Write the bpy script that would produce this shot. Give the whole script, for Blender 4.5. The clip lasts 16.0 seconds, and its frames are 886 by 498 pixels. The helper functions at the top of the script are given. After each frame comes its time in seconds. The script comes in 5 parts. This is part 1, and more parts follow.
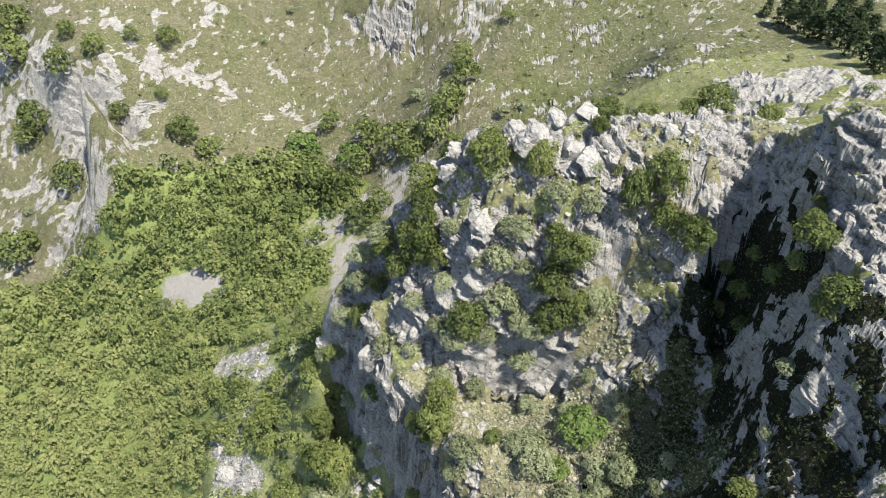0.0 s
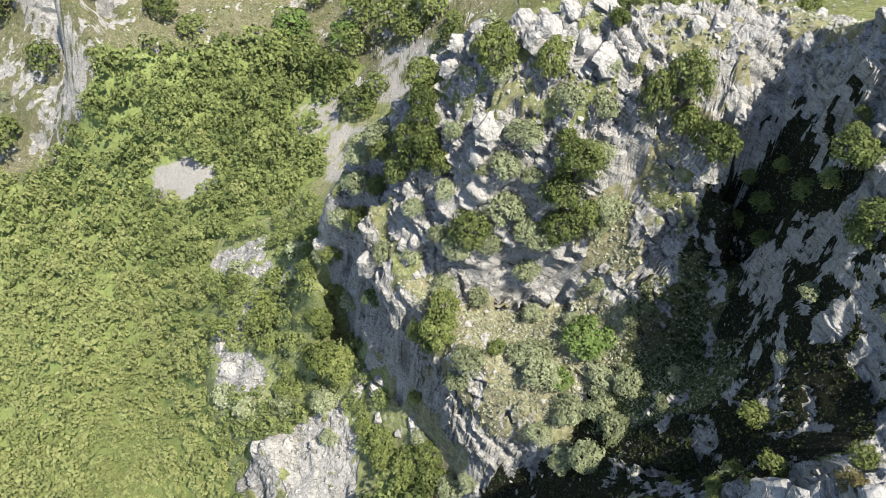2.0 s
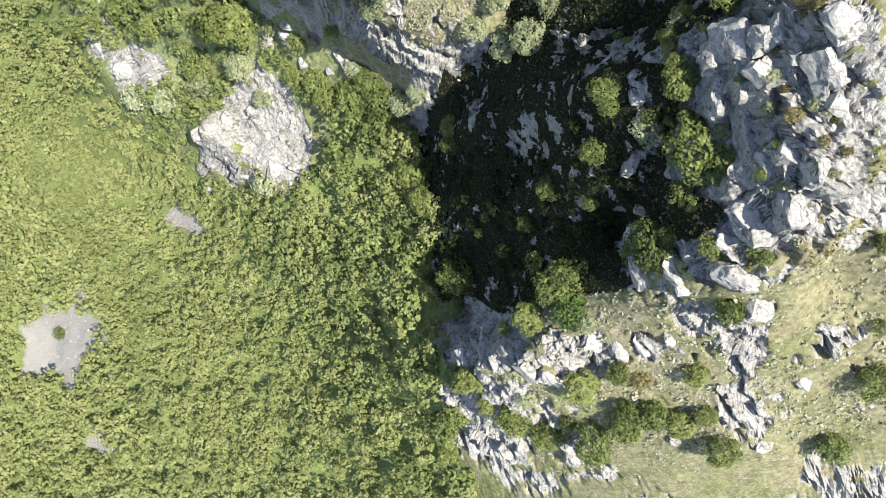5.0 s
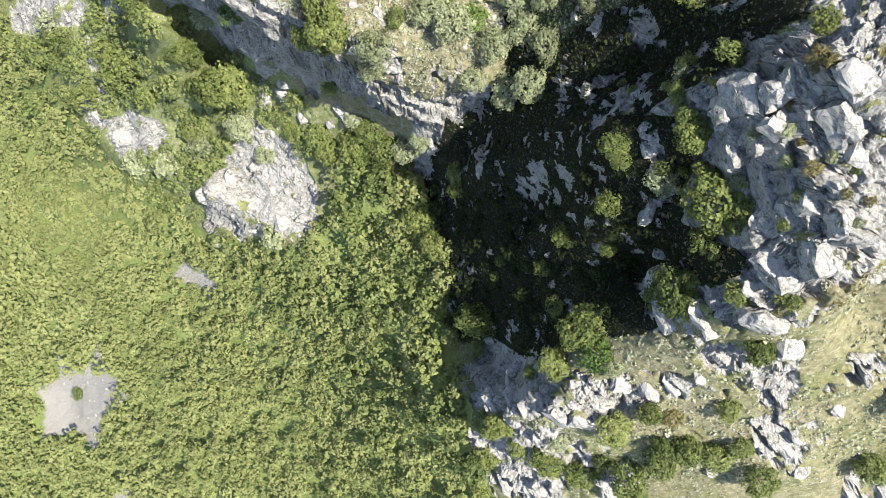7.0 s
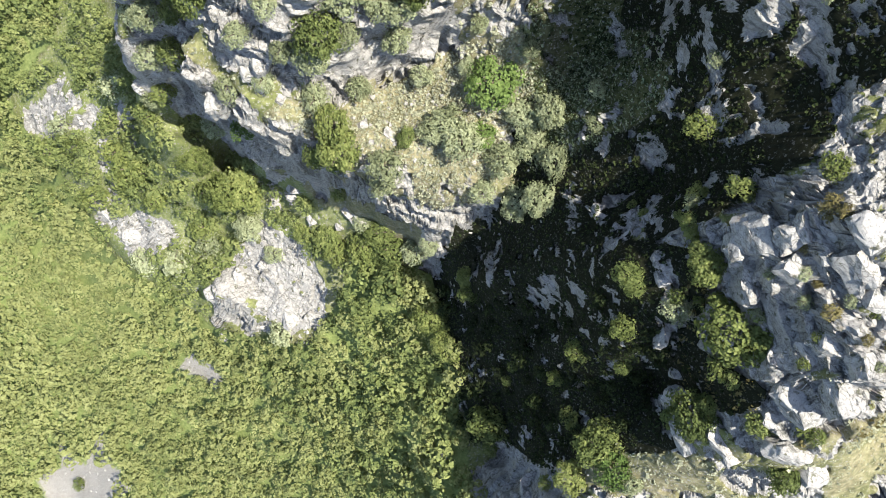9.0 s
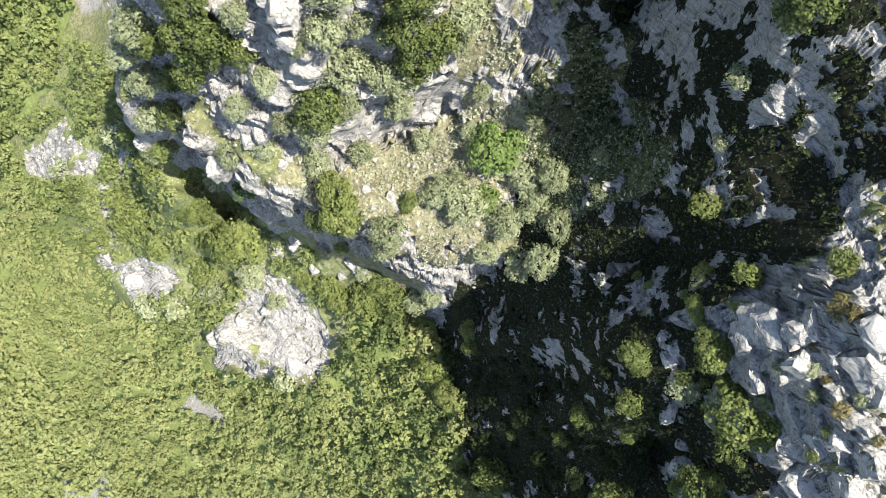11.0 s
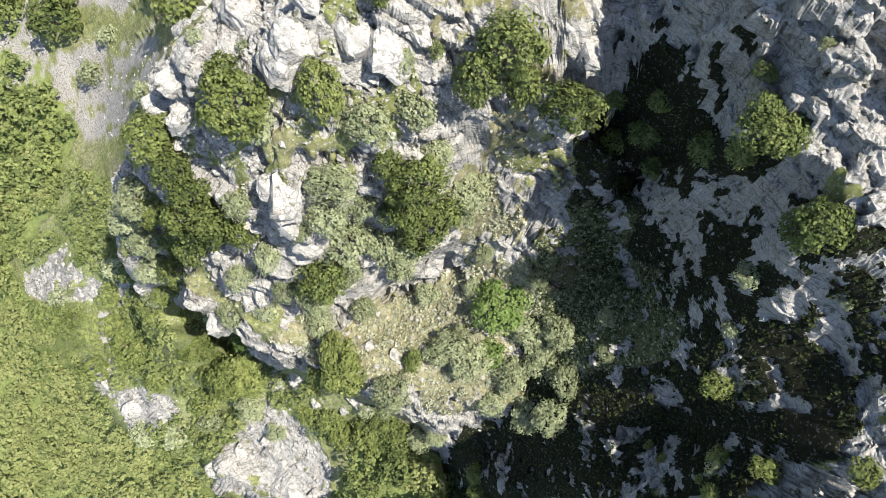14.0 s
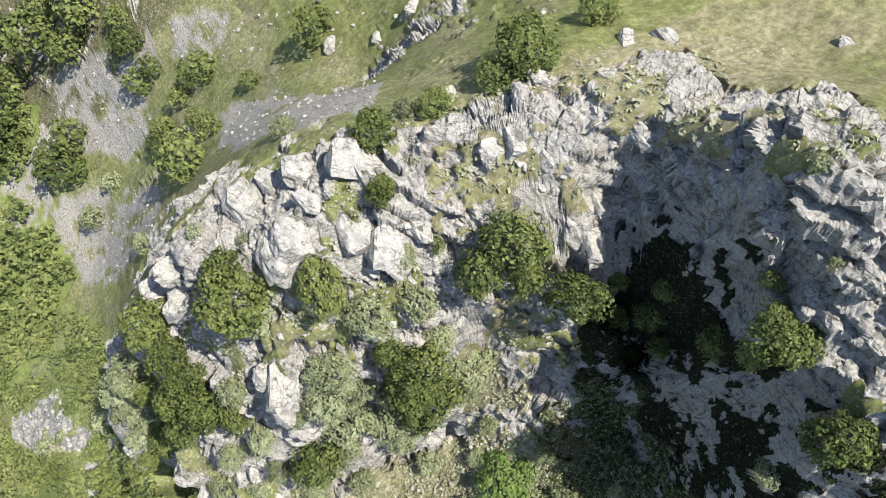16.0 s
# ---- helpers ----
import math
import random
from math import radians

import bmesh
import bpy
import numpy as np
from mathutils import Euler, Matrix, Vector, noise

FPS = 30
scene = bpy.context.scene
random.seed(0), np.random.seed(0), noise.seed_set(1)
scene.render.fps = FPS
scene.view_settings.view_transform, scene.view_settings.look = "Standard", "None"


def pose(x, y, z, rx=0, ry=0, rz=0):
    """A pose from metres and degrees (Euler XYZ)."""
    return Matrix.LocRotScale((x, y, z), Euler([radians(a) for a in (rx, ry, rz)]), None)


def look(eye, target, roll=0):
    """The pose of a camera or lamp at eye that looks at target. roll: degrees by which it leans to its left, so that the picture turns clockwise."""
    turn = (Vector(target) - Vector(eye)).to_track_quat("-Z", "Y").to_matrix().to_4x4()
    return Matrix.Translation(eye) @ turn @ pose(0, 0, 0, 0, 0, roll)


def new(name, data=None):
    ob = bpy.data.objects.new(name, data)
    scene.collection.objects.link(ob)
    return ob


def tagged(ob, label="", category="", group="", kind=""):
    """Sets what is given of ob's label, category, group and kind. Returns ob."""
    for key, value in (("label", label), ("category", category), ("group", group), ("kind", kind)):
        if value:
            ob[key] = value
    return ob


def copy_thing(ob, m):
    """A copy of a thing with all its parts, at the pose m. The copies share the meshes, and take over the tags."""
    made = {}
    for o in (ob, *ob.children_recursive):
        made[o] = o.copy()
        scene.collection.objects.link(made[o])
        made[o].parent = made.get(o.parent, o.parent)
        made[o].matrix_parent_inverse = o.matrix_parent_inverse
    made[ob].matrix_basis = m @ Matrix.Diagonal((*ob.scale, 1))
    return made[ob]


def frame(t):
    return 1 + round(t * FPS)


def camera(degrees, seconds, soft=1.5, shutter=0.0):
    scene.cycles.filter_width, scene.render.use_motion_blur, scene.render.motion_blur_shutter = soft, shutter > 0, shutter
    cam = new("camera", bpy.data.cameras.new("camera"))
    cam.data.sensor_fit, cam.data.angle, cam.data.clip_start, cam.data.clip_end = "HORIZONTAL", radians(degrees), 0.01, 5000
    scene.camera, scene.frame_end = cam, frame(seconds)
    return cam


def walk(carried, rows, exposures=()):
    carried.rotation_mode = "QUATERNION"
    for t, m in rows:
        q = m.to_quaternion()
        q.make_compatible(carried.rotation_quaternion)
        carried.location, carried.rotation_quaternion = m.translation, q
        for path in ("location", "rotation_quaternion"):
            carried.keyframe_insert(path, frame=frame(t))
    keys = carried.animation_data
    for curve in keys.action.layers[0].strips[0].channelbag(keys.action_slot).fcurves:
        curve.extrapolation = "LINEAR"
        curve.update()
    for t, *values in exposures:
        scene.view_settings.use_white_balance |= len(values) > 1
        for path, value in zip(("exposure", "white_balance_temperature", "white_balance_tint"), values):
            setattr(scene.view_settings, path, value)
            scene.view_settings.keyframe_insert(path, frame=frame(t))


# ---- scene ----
cam = camera(64.30, 16.0, 0.9)
PATH = [
    (0, 0.156, -0.552, 120.555, 46.417, -0.445, 0.339),
    (0.5, 0.167, 2.034, 120.313, 43.905, -0.434, 0.231),
    (1, -0.051, 4.445, 119.980, 41.439, -0.452, 0.165),
    (1.5, -0.251, 6.900, 119.680, 38.931, -0.410, 0.095),
    (2, -0.617, 9.378, 119.541, 35.926, -0.377, -0.007),
    (2.5, -1.215, 11.724, 119.396, 29.743, -0.341, -0.178),
    (2.8, -1.287, 12.979, 119.167, 25.079, -0.251, -0.547),
    (3, -1.386, 13.803, 118.981, 21.321, -0.195, -1.563),
    (3.5, -1.728, 16.074, 118.645, 11.370, 0.012, -5.402),
    (4, -1.672, 18.724, 118.218, 3.480, 0.179, -11.683),
    (4.2, -1.734, 19.793, 118.172, 1.396, 0.121, -14.401),
    (6.3, -1.234, 29.616, 118.003, -0.287, 0.098, -27.561),
    (6.5, -1.099, 30.539, 117.996, -0.227, 0.123, -27.582),
    (7, -0.567, 32.733, 117.878, 0.351, 0.205, -27.748),
    (7.3, -0.070, 34.082, 117.807, 1.826, 0.316, -27.734),
    (7.5, 0.236, 35.073, 117.830, 3.090, 0.314, -28.042),
    (7.8, 0.606, 36.697, 118.060, 4.291, 0.265, -28.261),
    (8, 0.898, 37.749, 118.185, 4.594, 0.282, -28.324),
    (8.5, 1.722, 40.096, 118.222, 4.636, 0.320, -28.459),
    (9, 2.649, 42.401, 118.160, 4.664, 0.336, -28.585),
    (9.2, 3.162, 43.481, 118.153, 4.606, 0.345, -28.693),
    (11.3, 7.860, 52.943, 118.415, 4.867, 0.552, -29.078),
    (11.5, 8.211, 53.979, 118.345, 5.226, 0.492, -29.144),
    (12, 9.405, 56.558, 118.486, 6.244, 0.496, -29.315),
    (12.5, 10.719, 58.886, 118.572, 7.093, 0.528, -29.427),
    (13, 12.032, 61.216, 118.678, 7.860, 0.583, -29.577),
    (13.5, 13.323, 63.542, 118.816, 8.588, 0.562, -29.743),
    (14, 14.608, 65.839, 118.894, 9.295, 0.574, -29.881),
    (14.5, 15.835, 68.187, 119.003, 10.341, 0.575, -30.025),
    (15, 17.039, 70.426, 119.076, 12.186, 0.554, -30.163),
    (15.5, 18.201, 72.684, 119.236, 14.740, 0.590, -30.324),
    (16, 19.458, 75.005, 119.349, 17.320, 0.585, -30.478),
]
walk(cam, [(t, pose(x, y, z, rx, ry, rz)) for t, x, y, z, rx, ry, rz in PATH], [(0, 1.48), (2.5, 1.66), (4, 1.82), (9, 1.87), (12.5, 1.96), (14, 1.74), (16, 1.52)])

# ---- light ----
SUN_ELEVATION, SUN_AZIMUTH = 63.0, -35.0   # degrees; azimuth counted from +x towards +y
world = bpy.data.worlds.new("sky_world")
scene.world = world
world.use_nodes = True
sky = world.node_tree.nodes.new("ShaderNodeTexSky")
sky.sky_type = "NISHITA"
sky.sun_disc = False
sky.sun_elevation = radians(SUN_ELEVATION)
sky.sun_rotation = radians(90.0 - SUN_AZIMUTH)
background = world.node_tree.nodes["Background"]
background.inputs["Strength"].default_value = 0.099
world.node_tree.links.new(sky.outputs["Color"], background.inputs["Color"])
sun_data = bpy.data.lights.new("sun", "SUN")
sun_data.energy, sun_data.angle, sun_data.color = 4.05, radians(0.5), (1.0, 0.935, 0.815)
sun = new("sun", sun_data)
away = Vector((math.cos(radians(SUN_AZIMUTH)) * math.cos(radians(SUN_ELEVATION)),
               math.sin(radians(SUN_AZIMUTH)) * math.cos(radians(SUN_ELEVATION)), math.sin(radians(SUN_ELEVATION))))
sun.matrix_world = look(away * 300 + Vector((0, 60, 0)), (0, 60, 0))

# ---- noise ----
def hashed(*cells):
    """A number from 0 to 1 for each whole-numbered lattice cell."""
    h = np.zeros_like(cells[0], dtype=np.uint32)
    for n, c in enumerate(cells):
        h = (h ^ (c.astype(np.int64) & 0xFFFFFFFF).astype(np.uint32)) * np.uint32((374761393, 668265263, 2246822519, 3266489917)[n])
        h ^= h >> np.uint32(13)
    h = (h * np.uint32(1274126177)) ^ (h >> np.uint32(16))
    h = (h * np.uint32(2654435761)) ^ (h >> np.uint32(15))
    return h.astype(np.float64) / 4294967295.0


def value2(x, y, seed=0):
    """Smooth noise from -1 to 1 over the plane."""
    i, j = np.floor(x), np.floor(y)
    u, v = x - i, y - j
    u, v = u * u * u * (u * (6 * u - 15) + 10), v * v * v * (v * (6 * v - 15) + 10)
    i, j = i.astype(np.int64), j.astype(np.int64)
    k = np.full_like(i, seed)
    a, b, c, d = hashed(i, j, k), hashed(i + 1, j, k), hashed(i, j + 1, k), hashed(i + 1, j + 1, k)
    return 2 * ((a * (1 - u) + b * u) * (1 - v) + (c * (1 - u) + d * u) * v) - 1


def fractal2(x, y, size, octaves=4, seed=0, gain=0.5):
    total, weight, norm = 0.0, 1.0, 0.0
    for n in range(octaves):
        c, s = math.cos(0.7 * n), math.sin(0.7 * n)
        total = total + weight * value2((c * x - s * y) / size, (s * x + c * y) / size, seed + n)
        norm += weight
        weight, size = weight * gain, size / 2.03
    return total / norm


def blocks3(p, size, seed):
    """Irregular blocks in space: each point's own block number (0 to 1), its nearness to a joint between blocks
    (0 on the joint), and the lean of the block's face there."""
    q = p / size
    base = np.floor(q).astype(np.int64)
    best = np.full(len(q), 9.0)
    second = np.full(len(q), 9.0)
    number = np.zeros(len(q))
    tilt = np.zeros(len(q))
    for dx in (-1, 0, 1):
        for dy in (-1, 0, 1):
            for dz in (-1, 0, 1):
                c = base + np.array((dx, dy, dz))
                k = np.full(len(q), seed, dtype=np.int64)
                r = [hashed(c[:, 0], c[:, 1], c[:, 2], k + n) for n in range(3)]
                away = [c[:, n] + r[n] - q[:, n] for n in range(3)]
                d = away[0] ** 2 + away[1] ** 2 + away[2] ** 2
                nearer = d < best
                second = np.where(nearer, best, np.minimum(second, d))
                own = hashed(c[:, 0], c[:, 1], c[:, 2], k + 7)
                number = np.where(nearer, own, number)
                tilt = np.where(nearer, away[0] * (2 * r[1] - 1) + away[1] * (2 * r[2] - 1) + away[2] * (2 * r[0] - 1), tilt)
                best = np.where(nearer, d, best)
    return number, np.sqrt(second) - np.sqrt(best), tilt


def smooth(low, high, v):
    k = np.clip((v - low) / (high - low), 0, 1)
    return k * k * (3 - 2 * k)

# ---- terrain: the plan's landform lines, x y z ----
CREST = [(-24, 108, 0), (-17, 110, 13), (-10, 112, 24), (-3, 112, 33), (5, 112, 44), (14, 110, 46), (20, 105, 51), (28, 101, 52), (35, 99, 52), (42, 95, 53), (47, 94, 55), (52, 94, 57), (60, 93, 57), (72, 90, 55)]
UPPER_FACE = [(-2, 100, 30), (4, 96, 35), (7, 91, 37), (13, 99, 46), (18, 94, 43), (23, 88, 35), (28, 90, 40), (37, 86, 38), (44, 85, 46)]
MIDDLE_FACE = [(-16, 104, 4), (-10, 96, 14), (-6, 92, 17), (1, 89, 21), (9, 87, 27), (13, 87, 26), (22, 84, 24), (31, 86, 31)]
SHELF_BACK = [(-15, 98, 9), (-7, 88, 9), (0, 79, 4), (12, 80, 4), (22, 79, 8), (33, 69, 14), (41, 72, 20)]
SHELF_EDGE = [(-16.2, 93.5, 4.5), (-11.3, 86.5, 4.5), (-8.6, 80.6, -0.5), (-5, 76, -1), (2, 66, -4), (10, 60, -5), (19, 56, -4), (28, 60, 2)]
CLIFF_FOOT = [(-21, 104.5, -12), (-19.8, 95.3, -20), (-16.7, 86.2, -22), (-13.1, 81, -22), (-8.2, 76.6, -21), (-4.2, 72.4, -18), (-0.6, 67.2, -17), (2.9, 62.3, -17), (6, 56.6, -20), (14, 50, -18)]
CLIFF_APRON = [(-28.1, 95.7, -31), (-25, 88.2, -34), (-19.6, 82.6, -34), (-14.5, 76.2, -33), (-8, 69.6, -31), (-2.2, 64.7, -29), (2.4, 58.5, -30)]
SHELF_EAST = [(23, 69, 7), (37, 66, 10), (36, 56, 13)]
GULLY_FLOOR = [(2, 50, -38), (6, 40, -27), (6, 30, -22), (5, 19, -22), (-3, 8, -33)]
GULLY_EAST = [(12, 43, -8), (18, 33, -6), (18, 26, 5), (22, 27, 18), (26, 17, 9), (15, 14, 0)]
EAST_WALL_FOOT = [(50, 90, 51), (49, 85, 45), (48, 81, 31), (49, 75.5, 30), (46.8, 67.5, 24), (46, 63, 23), (44, 57, 28), (40, 48, 25), (38, 43, 19), (33, 38, 26), (25, 36, 24)]
RIB = [(36, 83.6, 33.5), (39.5, 81, 34.5), (43.9, 77.3, 34.6), (47.2, 70.5, 33.5)]
EAST_WALL_TOP = [(52.5, 89, 58), (51.5, 84, 57), (50.6, 78, 54), (50.2, 71, 54), (50.8, 66, 52), (50, 59, 54), (51, 51, 47), (50, 45, 40), (41, 40, 33)]
# Last two points are out of view, raised to block sun from the wall.
EAST_SUMMIT = [(56, 89, 62), (54, 82, 67), (55, 76, 69), (56, 69, 65), (56, 61, 60), (57.5, 52, 61), (58.5, 45, 59)]
SOUTH_KNOB_TOP = [(41.5, 29, 50), (41.5, 20, 47), (38, 12, 42), (32.5, 7, 31)]
SOUTH_KNOB_FOOT = [(33.6, 31, 35.5), (30.5, 22, 25), (27.5, 13, 23), (27, 6, 21)]
SOUTH_KNOB_SIDE = [(37, 29, 43.6), (36, 22.1, 41.9), (35.6, 17.7, 41.5), (33, 13, 35)]
SOUTH_KNOB_RIDGE = [(35.3, 37.2, 33.5), (38, 36.3, 37.5), (40.2, 35.5, 41), (43.5, 34.3, 46.5), (47.5, 32.7, 49)]
LOWER_SPUR = [(-20, 6, -44), (-14, 4, -36), (-5, 4, -16), (6, 3, 0), (14, -1, 3), (22, -4, 6), (32, -3, 16), (39, -3, 21), (46, 1, 22)]
SPUR_SOUTH = [(-18, -14, -48), (-9, -18, -36), (10, -17, -10), (32, -21, 4), (45, -30, 1)]
FOREST_HEAD = [(-26, 100, -30), (-30, 84, -44), (-30, 69, -48), (-14, 60, -42), (-6, 50, -39), (-14, 46, -46), (-16, 28, -48), (-17, 14, -46)]
FOREST_UPPER = [(-45, 112, -48), (-44, 98, -42), (-40, 84, -52), (-33, 58, -52), (-30, 42, -57), (-31, 32, -60), (-34, 10, -64)]
FOREST_MIDDLE = [(-93, 147, -82), (-88, 113, -88), (-89, 79, -96), (-69, 57, -88), (-81, 45, -99), (-55, 7, -84)]
FOREST_LOWER = [(-126, 147, -96), (-145, 131, -108), (-134, 104, -120), (-154, 99, -136), (-120, 60, -122), (-147, 48, -142), (-110, 18, -114)]
WEST_OUTCROP = [(-56, 128, -50), (-56, 96, -54), (-62, 128, -56)]
SLAB_RIM = [(-44.5, 71.2, -50.5), (-41, 66, -51.5), (-36.5, 60, -53)]
SLAB_FOOT = [(-48.5, 72, -60), (-45, 64, -61.5), (-40.5, 57, -61)]
OUTCROP_RIM = [(-64, 99, -59.5), (-61.7, 91.2, -59), (-55, 86, -57)]
OUTCROP_FOOT = [(-68, 98, -67), (-65.5, 89.5, -68), (-57, 82.5, -65)]
VALLEY = [(-30, 118, -24), (-36, 137, -44), (-41, 168, -54), (-47, 188, -54), (-84, 199, -62), (-89, 171, -70), (-122, 168, -92), (-158, 207, -86)]
NORTH_SLOPE = [(0, 128, 14), (-31, 165, -50), (-10, 174, -36), (17, 151, -3), (24, 128, 30), (39, 138, 12), (45, 106, 53), (62, 125, 36), (80, 160, 24)]
FAR_HILL = [(-160, 216, -70), (-132, 228, -46), (-104, 241, -44), (-57, 249, -50), (-21, 228, -40), (7, 219, -8), (29, 232, -8), (57, 215, -4), (73, 203, 15), (98, 150, 33)]
FAR_TOP = [(-172, 262, -24), (-135, 258, -18), (-85, 275, -28), (-20, 275, -20), (40, 270, 4), (123, 215, 16), (110, 260, 22)]
WEST_CLIFF_TOP = [(-171, 258, -26), (-157, 252, -25), (-144, 250, -25), (-136, 249, -26)]
WEST_CLIFF_FOOT = [(-168, 251, -41), (-156, 243, -46), (-146, 242, -45), (-138, 244, -38)]
MIDDLE_CLIFF_TOP = [(-41, 290, -12), (-21, 283, -11), (-6, 277, -10)]
MIDDLE_CLIFF_FOOT = [(-39, 284, -22), (-22, 277, -24), (-9, 271, -22)]
WEST_PILLAR = [(-138, 236, -34), (-132, 229, -42), (-126, 236, -48), (-147, 235, -52), (-142, 224, -58)]
EAST_PLATEAU = [(72, 75, 64), (76, 50, 60), (66, 25, 52), (60, 0, 34), (72, -25, 18), (100, 110, 46)]
OUTER = [(320, 100, 60), (320, 450, 120), (0, 520, 110), (-320, 450, 60), (-420, 100, -230), (-300, -250, -210), (0, -320, -110), (320, -320, 10)]
LANDFORMS = [CREST, UPPER_FACE, MIDDLE_FACE, SHELF_BACK, SHELF_EDGE, CLIFF_FOOT, CLIFF_APRON, SHELF_EAST, GULLY_FLOOR, GULLY_EAST, EAST_WALL_FOOT, RIB, EAST_WALL_TOP, EAST_SUMMIT,
             SOUTH_KNOB_TOP, SOUTH_KNOB_FOOT, SOUTH_KNOB_SIDE, SOUTH_KNOB_RIDGE, LOWER_SPUR, SPUR_SOUTH, FOREST_HEAD, FOREST_UPPER, FOREST_MIDDLE, FOREST_LOWER, SLAB_RIM, SLAB_FOOT, OUTCROP_RIM, OUTCROP_FOOT, VALLEY, WEST_CLIFF_TOP, WEST_CLIFF_FOOT, MIDDLE_CLIFF_TOP, MIDDLE_CLIFF_FOOT]
SPOTS = [WEST_OUTCROP, WEST_PILLAR, NORTH_SLOPE, FAR_HILL, FAR_TOP, EAST_PLATEAU, OUTER]


def along(line, step):
    """The line's points, and points between them every step metres."""
    out = []
    for a, b in zip(line, line[1:]):
        a, b = np.array(a, float), np.array(b, float)
        n = max(1, round(np.linalg.norm((b - a)[:2]) / step))
        out += [a + (b - a) * k / n for k in range(n)]
    return out + [np.array(line[-1], float)]


nodes = np.array([p for line in LANDFORMS for p in along(line, 6.0)] + [np.array(p, float) for group in SPOTS for p in group])
ROUNDING = 1.2


def kernel(ax, ay, bx, by):
    return -np.sqrt((ax[:, None] - bx[None]) ** 2 + (ay[:, None] - by[None]) ** 2 + ROUNDING ** 2)


count = len(nodes)
system = np.zeros((count + 3, count + 3))
system[:count, :count] = kernel(nodes[:, 0], nodes[:, 1], nodes[:, 0], nodes[:, 1]) - 0.35 * np.eye(count)
system[:count, count:] = np.c_[np.ones(count), nodes[:, :2] / 100]
system[count:, :count] = system[:count, count:].T
weights = np.linalg.solve(system, np.r_[nodes[:, 2], 0, 0, 0])


def base_height(x, y):
    """The smooth lie of the land, spanned between the landform lines."""
    x, y = np.asarray(x, float).ravel(), np.asarray(y, float).ravel()
    z = np.empty(len(x))
    for s in range(0, len(x), 20000):
        e = slice(s, s + 20000)
        z[e] = kernel(x[e], y[e], nodes[:, 0], nodes[:, 1]) @ weights[:count] + weights[count] + (weights[count + 1] * x[e] + weights[count + 2] * y[e]) / 100
    return z


def graded(low, mid_low, fine_low, fine_high, mid_high, high, step, most):
    """Grid lines, step apart between fine_low and fine_high, then ever wider up to most as far as mid_low and mid_high, and ever wider again outside."""
    def outward(start, middle, end):
        lines, gap, v = [], step, 0.0
        while start + v < end:
            gap = min(gap * 1.025, most) if start + v < middle else gap * 1.13
            v += gap
            lines.append(v)
        return np.array(lines)
    inner = np.linspace(fine_low, fine_high, round((fine_high - fine_low) / step) + 1)
    return np.r_[fine_low - outward(-fine_low, -mid_low, -low)[::-1], inner, fine_high + outward(fine_high, mid_high, high)]


STEP = 0.22
grid_x = graded(-1500, -190, -22, 58, 130, 1500, STEP, 1.5)
grid_y = graded(-1500, -60, -4, 115, 295, 1800, STEP, 1.2)


def blurred(values, times):
    for _ in range(times):
        values = (np.roll(values, 1, 0) + values + np.roll(values, -1, 0)) / 3
        values = (np.roll(values, 1, 1) + values + np.roll(values, -1, 1)) / 3
    return values


def drawn_together(lines, weight):
    """For each row of weights, the lines moved so that they lie closer where the weight is high."""
    place = np.cumsum(weight, axis=1)
    place = (place - place[:, :1]) / (place[:, -1:] - place[:, :1]) * (len(lines) - 1)
    return np.array([np.interp(np.arange(len(lines)), row, lines) for row in place])


# Grid lines are drawn together on the steep faces, so that cliffs have as fine a mesh as ledges.
coarse = base_height(*np.meshgrid(grid_x, grid_y)).reshape(len(grid_y), len(grid_x))
slope_y, slope_x = np.gradient(coarse, grid_y, grid_x)
mesh_x = drawn_together(grid_x, blurred(np.clip(np.sqrt(1 + slope_x ** 2), 1, 3.2), 12))
mesh_y = drawn_together(grid_y, blurred(np.clip(np.sqrt(1 + slope_y ** 2), 1, 3.2), 12).T).T
shape = mesh_x.shape
land = base_height(mesh_x, mesh_y).reshape(shape)


def slope_of(values):
    """The slopes along x and y of heights given on the drawn-together grid."""
    dz_i, dz_j = np.gradient(values)[1], np.gradient(values)[0]
    dx_i, dx_j = np.gradient(mesh_x)[1], np.gradient(mesh_x)[0]
    dy_i, dy_j = np.gradient(mesh_y)[1], np.gradient(mesh_y)[0]
    area = dx_i * dy_j - dx_j * dy_i
    return (dz_i * dy_j - dz_j * dy_i) / area, (dz_j * dx_i - dz_i * dx_j) / area

# ---- ground cover: outlines on the plan, x y ----
FOREST_EDGE = [(-22, -60), (-15, -10), (-11.5, 2), (-7.5, 14), (-3, 29), (3, 50), (-5, 61), (-13, 62), (-19, 56), (-32, 50), (-54, 66), (-66, 88), (-68, 106), (-72, 128), (-76, 150),
               (-55, 149), (-38, 165), (-40, 192), (-26, 206), (-62, 236), (-88, 226), (-122, 214), (-133, 203), (-182, 197), (-330, 180), (-330, -260), (-26, -260)]
SCRUB_EDGE = [(-12, 62), (-6, 64), (-9, 71), (-16, 83), (-20, 92), (-23, 98), (-30, 112), (-34, 140), (-42, 160), (-58, 148), (-74, 148), (-72, 128), (-66, 104), (-66, 88), (-54, 68), (-30, 82)]
